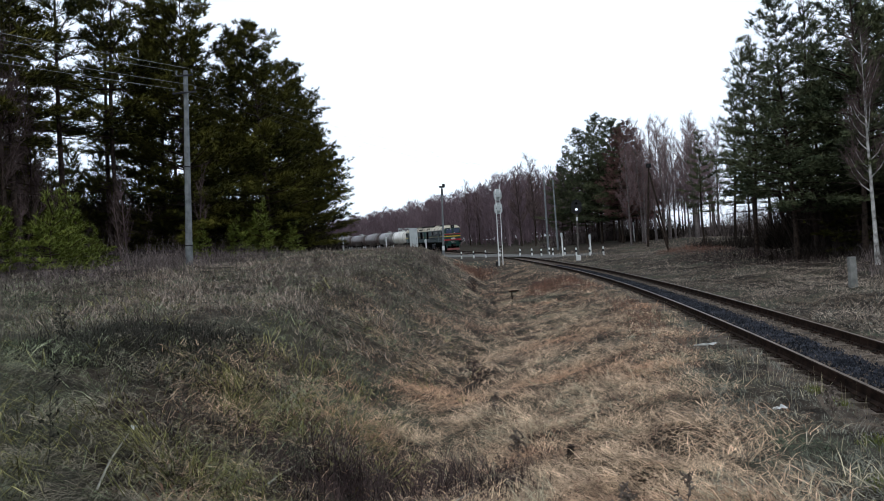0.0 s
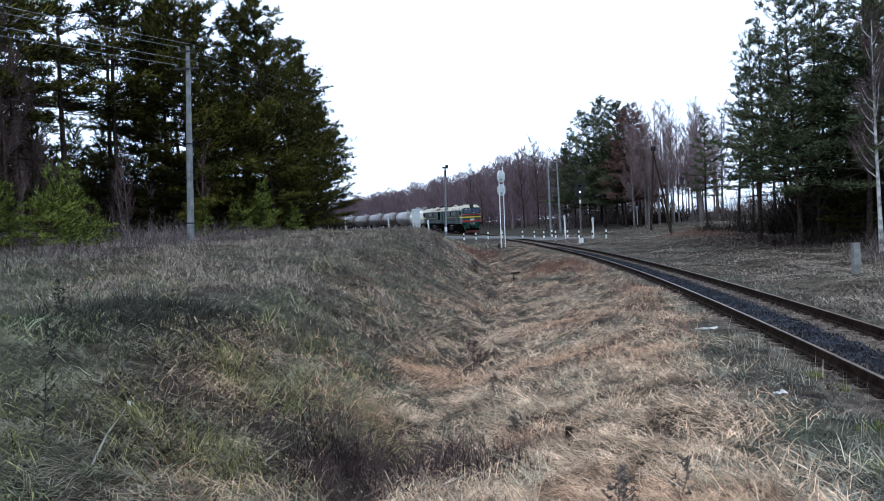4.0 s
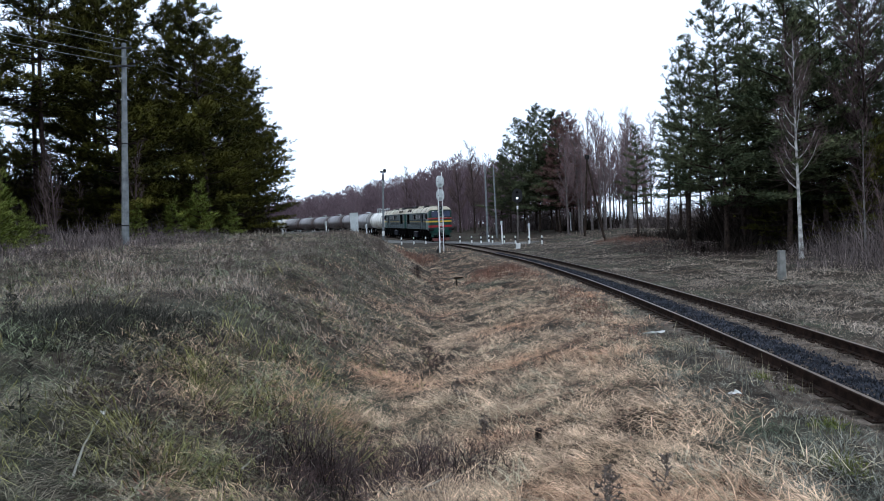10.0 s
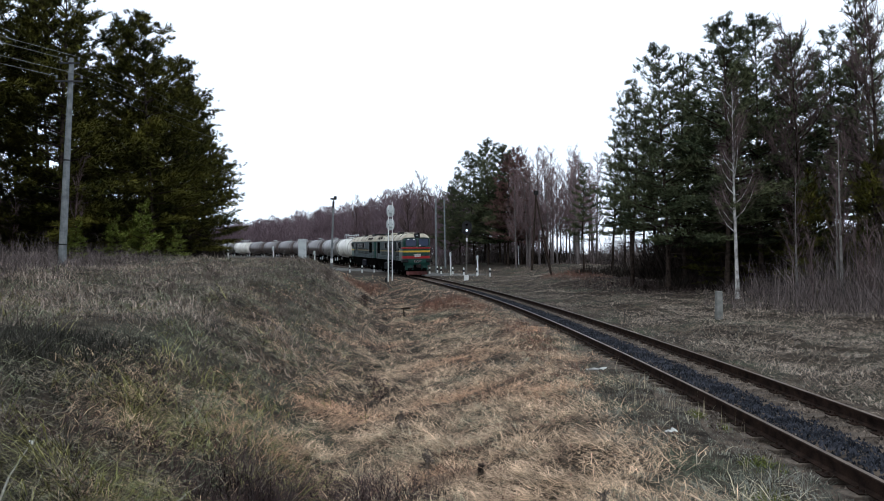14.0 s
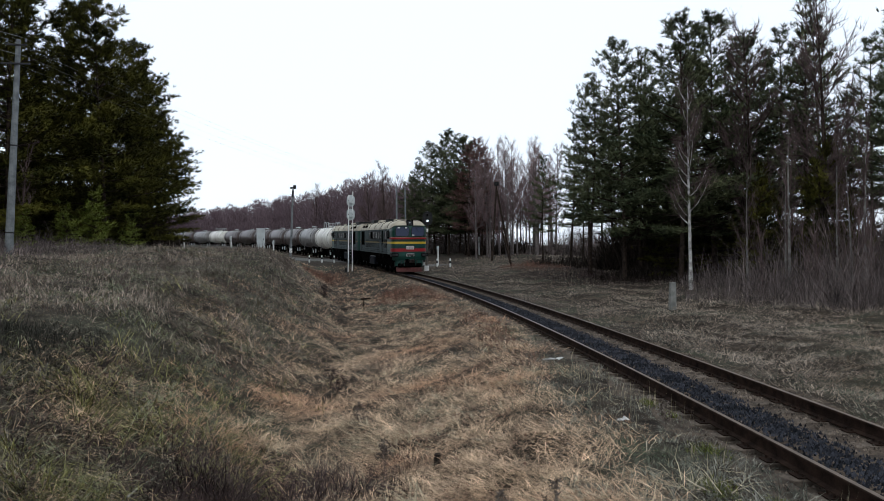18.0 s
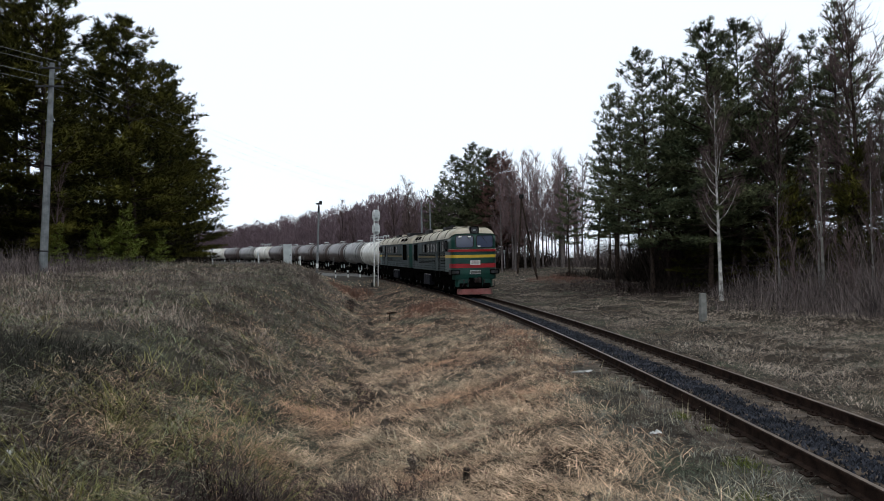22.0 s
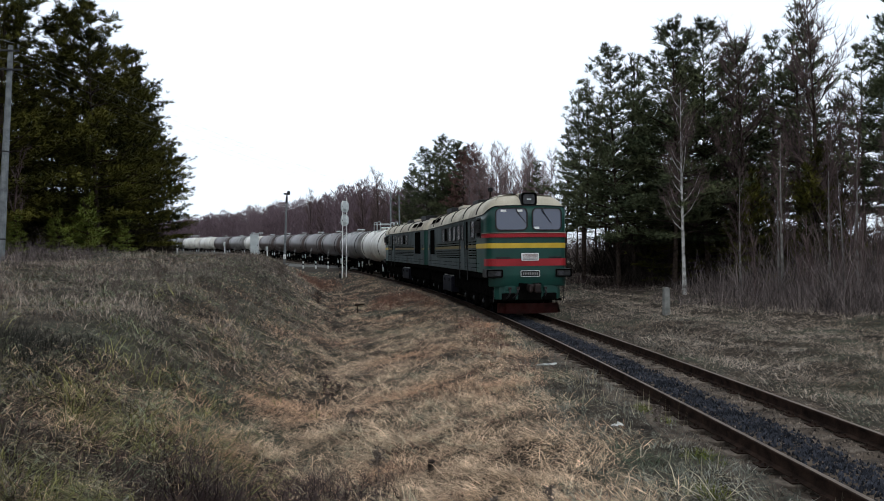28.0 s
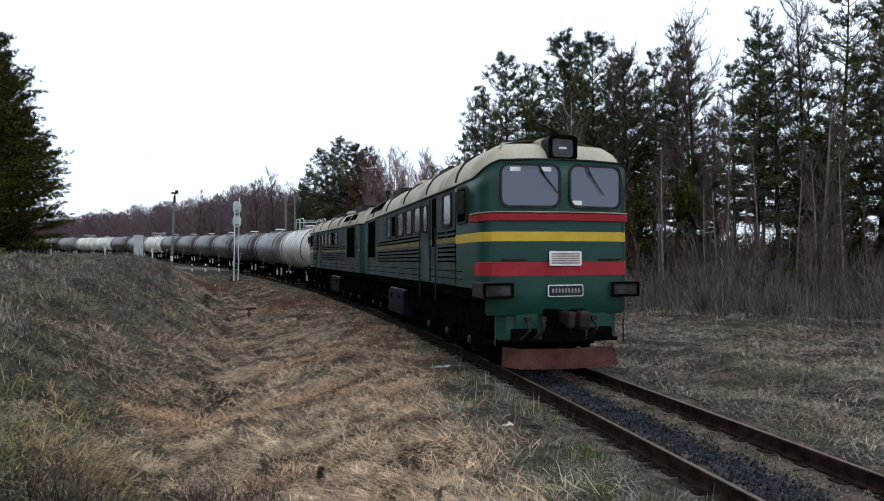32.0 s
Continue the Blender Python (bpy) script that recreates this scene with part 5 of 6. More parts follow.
def locomotive(label):
    loco = thing("diesel_locomotive", pose(0, 0, 0), label, "locomotive", "locomotive sections")
    pts = plan_ring()
    n = len(pts)
    body = part("body_side", wall(pts, [(1.58, 0.02), (1.60, 0.0), (3.62, 0.0), (3.70, 0.012)], True), M_SIDE, loco, "faded grey-green body panels")
    part("cab_front", arched(wall(pts, [(1.58, -0.006), (3.30, -0.006), (3.50, -0.008), (3.672, -0.020), (3.69, 0.10)], keep=(3, n - 3)), 3.6), M_GREEN, loco, "dark green enamelled cab front", True)
    part("apron", wall(pts, [(1.10, 0.03), (1.14, -0.004), (1.58, -0.004)], keep=(6, n - 6)), M_GREEN, loco, "green apron below the cab front", True)
    for a, b in ((0, 3), (n - 3, n)):
        part("end_corner", wall(pts, [(1.60, -0.006), (3.6, -0.006), (3.68, 0.004)], keep=(a, b)), M_GREEN, loco, "green rear corner panel")
    roof = part("roof", wall(pts, [(3.66, 0.012), (3.69, -0.012), (3.75, 0.0), (3.95, 0.06), (4.16, 0.20), (4.33, 0.45), (4.43, 0.85), (4.475, 1.3)], True), M_CREAM, loco, "dusty cream roof with dark gutter lines", True)
    for a, b, z in ((0, 4, 3.665), (n - 4, n, 3.665), (3, n - 3, 3.665)):
        part("gutter", arched(wall(pts, [(z - 0.005, -0.012), (z + 0.008, -0.036), (z + 0.03, -0.036), (z + 0.036, -0.012)], keep=(a, b)), 3.0), M_BLACK, roof)
    for y in (6.2, 3.4, 0.4, -2.6, -5.6):
        bm = bmesh.new()
        prof = [(3.75, 0.0), (3.95, 0.06), (4.16, 0.20), (4.33, 0.45), (4.43, 0.85), (4.475, 1.3)]
        line = [Vector((-(1.49 - d), y, z + 0.012)) for z, d in prof] + [Vector((1.49 - d, y, z + 0.012)) for z, d in prof[::-1]]
        for a, b in zip(line, line[1:]):
            rod(a, b, 0.034, 0.034, 5, bm)
        part("roof_seam", bm, M_BLACK, roof)
    for y, w, l, h in ((4.6, 0.5, 0.9, 0.12), (1.8, 0.62, 1.2, 0.2), (-1.4, 0.7, 1.4, 0.16), (-4.4, 0.8, 1.6, 0.24)):
        part("roof_hatch", box(-w, w, y - l / 2, y + l / 2, 4.4, 4.46 + h, 0.03), M_CREAM if h < 0.18 else M_BLACK, roof)
    for s in (-1, 1):
        for y in (-6.1, -4.5):
            a = Matrix.Translation((s * 1.368, y, 4.055)) @ pose(0, 0, 0, 0, s * 56, 0)
            part("roof_vent", plate(rounded(0.28, 1.3, 0.02, 1), 0.02, a), M_UNDER, roof, "black intake in the roof's slope")
    # stripes
    part("yellow_band", wall(pts, [(2.47, -0.006), (2.475, -0.014), (2.645, -0.014), (2.65, -0.006)], keep=(3, n - 3)), M_YELLOW, loco)
    part("side_stripe", wall(pts, [(2.50, 0.0), (2.505, -0.006), (2.615, -0.006), (2.62, 0.0)], keep=(2, 4)), M_DULLYELLOW, body, "dusty yellow stripe")
    part("side_stripe", wall(pts, [(2.50, 0.0), (2.505, -0.006), (2.615, -0.006), (2.62, 0.0)], keep=(n - 4, n - 2)), M_DULLYELLOW, body, "dusty yellow stripe")
    brow = list(pts)
    brow[3], brow[n - 4] = (-1.49, 7.36), (1.49, 7.36)
    part("red_brow", wall(brow, [(2.85, -0.006), (2.855, -0.05), (2.97, -0.06), (3.0, -0.006)], keep=(3, n - 3)), M_RED, loco, "projecting red moulding under the windows")
    part("brow_edge", wall(brow, [(3.0, -0.006), (3.004, -0.058), (3.02, -0.058), (3.024, -0.006)], keep=(3, n - 3)), M_CREAM, loco)
    part("red_band", wall(pts, [(1.83, -0.006), (1.835, -0.014), (2.085, -0.014), (2.09, -0.006)], keep=(4, n - 4)), M_RED, loco)
    # cab windows, each half of the front being a flat plane
    for s in (-1, 1):
        nx, ny = s * 0.1208, 1.0
        m = face_frame(s * 0.652, 8.2963 + 0.012, 3.50, nx, ny)
        w = pane(loco, m, 1.07, 0.74, 0.15, 0.045, "windscreen")
        bm = bmesh.new()
        x0 = 0.16 if s > 0 else -0.20
        rod(m @ Vector((x0, 0.37, 0.05)), m @ Vector((x0 + 0.11, 0.17, 0.06)), 0.016, 0.014, 5, bm)
        rod(m @ Vector((x0 + 0.02, 0.28, 0.05)), m @ Vector((x0 + 0.36, -0.14, 0.045)), 0.012, 0.010, 5, bm)
        part("wiper", bm, M_BLACK, w)
        part("sticker", plate(rounded(0.2, 0.08, 0.01, 1), 0.004, m @ Matrix.Translation((-0.28 if s > 0 else -0.4, 0.3 if s > 0 else -0.31, 0.014))), M_WHITE, w, "white paper sticker on the glass")
        if s > 0:
            part("sticker", plate(rounded(0.2, 0.08, 0.01, 1), 0.004, m @ Matrix.Translation((0.3, 0.3, 0.014))), M_WHITE, w, "white paper sticker on the glass")
    # big headlight on the roof's front
    hb = part("headlight", plate(rounded(0.56, 0.47, 0.10), 0.80, face_frame(0, 7.50, 4.215, 0, 1)), M_BLACK, loco, "square black roof headlight")
    fairing = bmesh.new()
    for y, w, z0, z1 in ((7.95, 0.31, 4.0, 4.455), (7.4, 0.31, 4.2, 4.475), (6.5, 0.16, 4.4, 4.49)):
        for x, z in ((-w, z0), (-w, z1 - 0.05), (-w + 0.07, z1), (w - 0.07, z1), (w, z1 - 0.05), (w, z0)):
            fairing.verts.new((x, y, z))
    fairing.verts.ensure_lookup_table()
    for a in (0, 6):
        for i in range(5):
            fairing.faces.new([fairing.verts[k] for k in (a + i, a + i + 1, a + i + 7, a + i + 6)])
    fairing.faces.new([fairing.verts[k] for k in range(6)])
    bmesh.ops.recalc_face_normals(fairing, faces=fairing.faces)
    part("headlight_fairing", fairing, M_CREAM, roof)
    fm = face_frame(0, 8.30, 4.215, 0, 1)
    part("rim", ring(rounded(0.56, 0.47, 0.10), rounded(0.44, 0.36, 0.08), 0.05, fm), M_UNDER, hb)
    part("lens", plate(rounded(0.42, 0.34, 0.07), 0.006, fm @ Matrix.Translation((0, 0, 0.004))), M_LENS, hb)
    part("bulb", plate(rounded(0.16, 0.04, 0.015, 3), 0.012, fm @ Matrix.Translation((0, 0.0, 0.008))), M_GREYMETAL, hb)
    # destination board and number plate
    bm0 = face_frame(0, 8.392, 2.155, 0, 1)
    bd = part("board", plate(rounded(0.64, 0.27, 0.03), 0.02, bm0), M_WHITE, loco, "white board with rows of unreadable lines")
    for i in range(5):
        part("line", plate(rounded(0.56, 0.026, 0.004, 1), 0.006, bm0 @ Matrix.Translation((0, 0.084 - 0.042 * i, 0.02))), M_PRINT, bd)
    npm = face_frame(0, 8.392, 1.56, 0, 1)
    np_ = part("number_plate", plate(rounded(0.70, 0.22, 0.03), 0.02, npm), M_WHITE, loco, "dark plate in a white frame")
    part("plate_field", plate(rounded(0.665, 0.185, 0.02), 0.006, npm @ Matrix.Translation((0, 0, 0.02))), M_BLACK, np_)
    for i in range(9):
        part("mark", plate(rounded(0.034, 0.085, 0.01, 1), 0.005, npm @ Matrix.Translation((-0.256 + 0.064 * i, 0, 0.026))), M_STEEL, np_)
    # marker lights, steps and lower front
    for s in (-1, 1):
        lb = part("marker_lamp", box(s * 1.27 - 0.30, s * 1.27 + 0.30, 7.6, 8.30, 1.42, 1.72, 0.03), M_BLACK, loco, "black lamp housing on the cab corner")
        lm = face_frame(s * 1.27, 8.302, 1.57, 0, 1)
        part("rim", ring(rounded(0.58, 0.28, 0.03), rounded(0.50, 0.20, 0.03), 0.03, lm), M_UNDER, lb)
        part("lens", plate(rounded(0.22, 0.17, 0.04), 0.01, lm @ Matrix.Translation((s * 0.1, 0, 0.002))), M_LENS, lb)
        part("handrail", rod((s * 0.72, 8.325, 2.14), (s * 1.20, 8.268, 2.14), 0.018), M_BLACK, loco)
        part("hand_hold", rod((s * 1.3, 8.16, 1.0), (s * 1.3, 8.16, 0.55), 0.014), M_BLACK, loco)
    part("front_skirt", wall([(-1.2, 7.86), (-1.22, 7.98), (-1.08, 8.16), (0, 8.36), (1.08, 8.16), (1.22, 7.98), (1.2, 7.86)], [(0.62, 0.06), (0.66, 0.0), (1.14, 0.0)], True), M_GREEN, loco, "green lower front with black boxes for shaded cut-outs")
    # black boxes proud of the skirt, coloured as the shade of its cut-outs
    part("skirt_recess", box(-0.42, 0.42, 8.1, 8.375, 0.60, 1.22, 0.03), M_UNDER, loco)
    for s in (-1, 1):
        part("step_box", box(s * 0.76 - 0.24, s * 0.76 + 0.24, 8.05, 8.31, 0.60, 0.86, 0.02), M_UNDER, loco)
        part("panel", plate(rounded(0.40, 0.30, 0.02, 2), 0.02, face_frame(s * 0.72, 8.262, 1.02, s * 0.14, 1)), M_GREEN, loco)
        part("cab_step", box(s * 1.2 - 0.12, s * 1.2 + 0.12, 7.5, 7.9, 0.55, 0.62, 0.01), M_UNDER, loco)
    cp = bmesh.new()
    box(-0.13, 0.13, 8.3, 8.85, 0.95, 1.18, 0.05, cp)
    box(-0.22, 0.0, 8.78, 9.02, 0.90, 1.22, 0.05, cp)
    box(0.08, 0.20, 8.78, 8.98, 0.92, 1.2, 0.04, cp)
    part("coupler", cp, M_COUPLER, loco, "dark rusty automatic coupler")
    for x0, x1, d in ((-0.55, -0.45, 0.10), (0.45, 0.62, 0.14), (0.75, 0.86, 0.10)):
        h = bmesh.new()
        q = [Vector((x0 + (x1 - x0) * t, 8.36 + 0.28 * math.sin(math.pi * t), 1.02 - 0.34 * t + d * t * (1 - t))) for t in (0, 0.25, 0.5, 0.75, 1)]
        for a, b in zip(q, q[1:]):
            rod(a, b, 0.03, 0.03, 7, h)
        part("brake_hose", h, M_BLACK, loco)
        part("hose_cock", box(x0 - 0.05, x0 + 0.05, 8.36, 8.46, 1.0, 1.09, 0.01), M_COUPLER, loco)
    pl = bmesh.new()
    a = [(-1.12, 8.05), (-0.9, 8.45), (0, 8.62), (0.9, 8.45), (1.12, 8.05)]
    lo = [pl.verts.new((x * 1.05, y + 0.12, 0.17)) for x, y in a]
    hi = [pl.verts.new((x, y, 0.52)) for x, y in a]
    for i in range(4):
        pl.faces.new((lo[i], lo[i + 1], hi[i + 1], hi[i]))
    bmesh.ops.solidify(pl, geom=pl.faces[:], thickness=0.03)
    part("snow_plough", pl, M_PLOUGH, loco, "faded red snow plough with scraped edges")
    # sides
    for s in (-1, 1):
        X = s * 1.493
        for y0, y1, z0, z1 in ((5.15, 5.85, 2.92, 3.55), (2.0, 2.75, 2.88, 3.5), (0.85, 1.6, 2.88, 3.5), (-0.45, 0.4, 2.88, 3.5), (-1.45, -0.75, 2.88, 3.5), (-2.4, -1.75, 2.88, 3.5)):
            pane(loco, face_frame(X, (y0 + y1) / 2, (z0 + z1) / 2, s, 0), y1 - y0, z1 - z0, 0.08, 0.05, "side_window", M_UNDER if y0 == -1.45 else M_SIDEGLASS)
        fm = face_frame(X, -5.95, 2.92, s, 0)
        g = part("louvre_frame", ring(rounded(2.06, 1.48, 0.04, 2), rounded(1.9, 1.36, 0.02, 2), 0.03, fm), M_SIDE, loco)
        # flat plate, its black standing for the shade inside the opening
        part("louvre_back", plate(rounded(1.9, 1.36, 0.02, 2), 0.004, fm), M_UNDER, g)
        dm = face_frame(X, 3.38, 2.62, s, 0)
        d = part("door", plate(rounded(0.8, 2.0, 0.06), 0.02, dm), M_SIDE, loco, "grey-green side door with a handrail on each side")
        pane(d, dm @ Matrix.Translation((0, 0.55, 0.02)), 0.5, 0.62, 0.06, 0.035, "window", M_SIDEGLASS)
        # no hole here: a black plate carries the gap's shade
        part("door_gap", plate(rounded(0.42, 1.15, 0.03), 0.006, face_frame(X, 4.24, 3.02, s, 0)), M_UNDER, loco, "flat black plate beside the door, for the shade in a gap")
        for y in (2.93, 3.83):
            part("door_seam", box(min(X, X + s * 0.008), max(X, X + s * 0.008), y - 0.02, y + 0.02, 1.62, 3.6), M_UNDER, d)
        part("lock_box", box(X - 0.02, X + 0.02, 5.30, 5.55, 2.62, 2.80, 0.01), M_BLACK, body)
        part("cab_seam", box(min(X, X + s * 0.009), max(X, X + s * 0.009), 6.18, 6.215, 1.6, 3.66), M_UNDER, body)
        part("lifting_plate", box(X - 0.025, X + 0.025, -7.35, -7.2, 2.5, 2.8, 0.01), M_BLACK, body)
        for y in (2.80, 4.52):
            part("handrail", rod((s * 1.54, y, 1.2), (s * 1.54, y, 2.9), 0.016), M_BLACK, loco)
        for z in (2.14, 2.24, 2.34, 2.44, 2.68, 2.78):
            for y0, y1 in ((-4.5, 2.72), (4.62, 6.15)):
                rb = part("rib", box(X - 0.006, X + s * 0.022, y0, y1, z - 0.016, z + 0.016, 0.004) if s > 0 else box(X - 0.022, X + 0.006, y0, y1, z - 0.016, z + 0.016, 0.004), M_RIB, body, "raised rib, paler than the panels")
                # near-black strip on the panel stands for the shadow under each rib
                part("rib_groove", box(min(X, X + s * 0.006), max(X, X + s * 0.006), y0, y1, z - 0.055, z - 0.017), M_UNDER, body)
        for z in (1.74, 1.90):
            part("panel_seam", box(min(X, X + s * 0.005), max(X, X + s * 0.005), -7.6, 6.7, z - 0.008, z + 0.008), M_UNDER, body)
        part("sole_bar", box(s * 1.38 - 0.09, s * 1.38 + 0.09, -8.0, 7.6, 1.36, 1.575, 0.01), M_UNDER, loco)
        mr = part("mirror", box(s * 1.62 - 0.09, s * 1.62 + 0.09, 6.95, 7.02, 3.05, 3.5, 0.02), M_BLACK, loco)
        part("mirror_arm", rod((s * 1.46, 6.98, 3.28), (s * 1.6, 6.98, 3.28), 0.015), M_BLACK, mr)
        pane(loco, face_frame(X, 6.72, 3.24, s, 0), 0.66, 0.66, 0.06, 0.05, "cab_side_window", M_UNDER)
        bb = part("battery_box", box(s * 1.24 - 0.2, s * 1.24 + 0.22, -2.5, 0.1, 0.46, 1.22, 0.07), M_BATTERY, loco, "dark grey metal battery box under the frame")
        for y in (-1.85, -0.55):
            # added pale plates imitate the bright sheen on the box's top
            part("lid", box(s * 1.24 - 0.14, s * 1.24 + 0.16, y - 0.5, y + 0.5, 1.222, 1.26, 0.015), M_STEEL, bb, "pale metal plate standing for the sheen on the box top")
            part("latch", box(s * 1.46 - 0.02, s * 1.46 + 0.02, y - 0.06, y + 0.06, 0.95, 1.1, 0.008), M_UNDER, bb)
    # the gear's near-black colour also holds the shade under the body
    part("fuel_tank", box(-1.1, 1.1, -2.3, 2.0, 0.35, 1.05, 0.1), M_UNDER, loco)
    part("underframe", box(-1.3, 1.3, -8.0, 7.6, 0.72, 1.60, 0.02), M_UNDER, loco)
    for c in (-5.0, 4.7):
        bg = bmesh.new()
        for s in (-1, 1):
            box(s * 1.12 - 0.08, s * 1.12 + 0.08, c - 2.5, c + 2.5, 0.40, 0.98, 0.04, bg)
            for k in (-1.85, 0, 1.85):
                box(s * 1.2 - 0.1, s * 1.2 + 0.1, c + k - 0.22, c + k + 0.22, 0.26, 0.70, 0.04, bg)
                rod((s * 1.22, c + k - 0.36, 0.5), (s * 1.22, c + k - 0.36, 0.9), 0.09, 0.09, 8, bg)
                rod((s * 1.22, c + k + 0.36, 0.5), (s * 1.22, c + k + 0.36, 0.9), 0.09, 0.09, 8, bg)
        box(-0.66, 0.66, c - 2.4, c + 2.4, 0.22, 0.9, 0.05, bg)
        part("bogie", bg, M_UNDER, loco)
        for s in (-1, 1):
            for k in (-1.85, 0, 1.85):
                part("axle_cap", rod((s * 1.29, c + k, 0.50), (s * 1.34, c + k, 0.50), 0.10, 0.07, 12), M_AXLECAP, loco)
        for k in (-1.85, 0, 1.85):
            wheelset(loco, c + k, 0.525)
    return loco


def tank_wagon(label, mat, railing, group="tank wagons"):
    w = thing("tank_wagon", pose(0, 0, 0), label, "tank wagon", group)
    prof, cz = [], 2.73
    R, half = 1.5, 5.32
    for i in range(9):
        a = math.pi / 2 * i / 8
        prof.append((R * math.sin(a), half - 0.42 * (1 - math.cos(a)) + 0.0))
    ringpts = [(r, y) for r, y in prof]
    seq = [(r, -y) for r, y in ringpts] + [(r, y) for r, y in ringpts[::-1]]
    bm = bmesh.new()
    seg, rows = 32, []
    for r, y in seq:
        rows.append([bm.verts.new((max(r, 0.002) * math.cos(2 * math.pi * k / seg), y, cz + max(r, 0.002) * math.sin(2 * math.pi * k / seg))) for k in range(seg)])
    for a, b in zip(rows, rows[1:]):
        for k in range(seg):
            bm.faces.new((a[k], a[(k + 1) % seg], b[(k + 1) % seg], b[k]))
    bmesh.ops.recalc_face_normals(bm, faces=bm.faces)
    tank = part("tank", bm, mat, w, "", True)
    for y in (-3.9, 3.9):
        bm = bmesh.new()
        for k in range(20):
            a0, a1 = radians(-30 + 240 * k / 20), radians(-30 + 240 * (k + 1) / 20)
            rod((1.515 * math.cos(a0), y, cz + 1.515 * math.sin(a0)), (1.515 * math.cos(a1), y, cz + 1.515 * math.sin(a1)), 0.03, 0.03, 4, bm, False)
        part("strap", bm, M_UNDER, tank)
    hatch = part("hatch", rod((0, 0, 4.1), (0, 0, 4.42), 0.42, 0.40, 18), mat, w)
    part("hatch_lid", rod((0, 0, 4.42), (0, 0, 4.50), 0.46, 0.36, 18), M_GREYMETAL, hatch)
    part("valve", rod((0.1, 1.1, 4.15), (0.1, 1.1, 4.42), 0.12, 0.10, 10), M_STEEL, w)
    part("walkway", box(-0.75, 0.75, -0.9, 0.9, 4.20, 4.25), M_STEEL, w)
    if railing:
        bm = bmesh.new()
        for sx in (-0.8, 0.8):
            for y0, y1 in ((-1.5, -0.1), (0.1, 1.5)):
                loop = [(sx, y0, 3.9), (sx, y0, 4.75), (sx, y0 + 0.18, 4.95), (sx, y1 - 0.18, 4.95), (sx, y1, 4.75), (sx, y1, 3.9)]
                for a, b in zip(loop, loop[1:]):
                    rod(a, b, 0.026, 0.026, 6, bm)
        for y in (-1.5, 1.5):
            rod((-0.8, y, 4.75), (0.8, y, 4.75), 0.026, 0.026, 6, bm)
        part("railing", bm, M_GREYMETAL, w, "white tubular railing round the hatch")
    for s in (-1, 1):
        lad = bmesh.new()
        for y in (-0.25, 0.25):
            rod((s * 1.62, y, 1.0), (s * 1.0, y, 4.12), 0.02, 0.02, 5, lad)
        for i in range(9):
            t = i / 9
            rod((s * (1.62 - 0.62 * t), -0.25, 1.1 + 3.0 * t), (s * (1.62 - 0.62 * t), 0.25, 1.1 + 3.0 * t), 0.014, 0.014, 4, lad)
        part("ladder", lad, M_STEEL, w)
        for y in (-5.3, 5.0):
            part("corner_post", box(s * 1.3 - 0.04, s * 1.3 + 0.04, y, y + 0.3, 0.6, 1.2), M_GREYMETAL, w)
    fr = bmesh.new()
    box(-0.3, 0.3, -5.6, 5.6, 0.95, 1.2, 0.02, fr)
    for y in (-5.55, -3.9, 3.9, 5.55):
        box(-1.4, 1.4, y - 0.14, y + 0.14, 0.98, 1.22, 0.02, fr)
    for y in (-3.9, 3.9):
        box(-1.2, 1.2, y - 0.3, y + 0.3, 1.15, 1.5, 0.02, fr)
    part("underframe", fr, M_UNDER, w)
    for s in (-1, 1):
        part("coupler", box(-0.15, 0.15, s * 5.85 - 0.3, s * 5.85 + 0.3, 0.92, 1.2, 0.04), M_UNDER, w)
        c = s * 3.9
        bg = bmesh.new()
        for q in (-1, 1):
            box(q * 1.02 - 0.07, q * 1.02 + 0.07, c - 1.2, c + 1.2, 0.5, 0.8, 0.04, bg)
            for k in (-0.925, 0.925):
                box(q * 1.04 - 0.09, q * 1.04 + 0.09, c + k - 0.17, c + k + 0.17, 0.34, 0.66, 0.03, bg)
            for k in (-0.15, 0.0, 0.15):
                rod((q * 1.02, c + k, 0.35), (q * 1.02, c + k, 0.75), 0.07, 0.07, 8, bg)
        part("bogie", bg, M_UNDER, w)
        for k in (-0.925, 0.925):
            wheelset(w, c + k, 0.475)
    return w


TRAIN = []


def build_train():
    front = locomotive("green diesel locomotive section with red and yellow stripes leading the train")
    TRAIN.append((front, 7.9, 4.8, False))
    rear = copy_thing(front, pose(0, 0, 0))
    tagged(rear, "second dusty grey-green locomotive section, its cab turned to the wagons")
    TRAIN.append((rear, 7.9 + 17.3, 4.8, True))
    kinds = [tank_wagon("dirty pale tank wagon with a railing round its hatch", M_TANKPALE, True),
             tank_wagon("dull grey tank wagon with a dark strap", M_TANKGREY, False),
             tank_wagon("grimy brown tank wagon streaked with old oil", M_TANKDARK, False),
             tank_wagon("dirty pale tank wagon with a plain hatch", M_TANKPALE, False)]
    order = [0, 1, 2, 2, 2, 2, 2, 0, 1, 2, 3, 0, 1, 2, 3, 3, 1, 3, 1, 3]
    used = set()
    for i, k in enumerate(order):
        ob = kinds[k] if k not in used else copy_thing(kinds[k], pose(0, 0, 0))
        used.add(k)
        TRAIN.append((ob, 7.9 + 17.3 + 8.6 + 6.25 + 12.1 * i, 3.9, False))


LEAD = [(0, 120.4), (3, 111.2), (6, 100.6), (9, 89.4), (13, 75.3), (15.5, 66.2), (17.5, 58.7), (19, 53.4), (21, 46.4), (23, 39.7), (25.5, 31.7), (27.5, 25.6), (29, 20.85), (30, 17.8), (31, 14.7), (32, 11.7)]


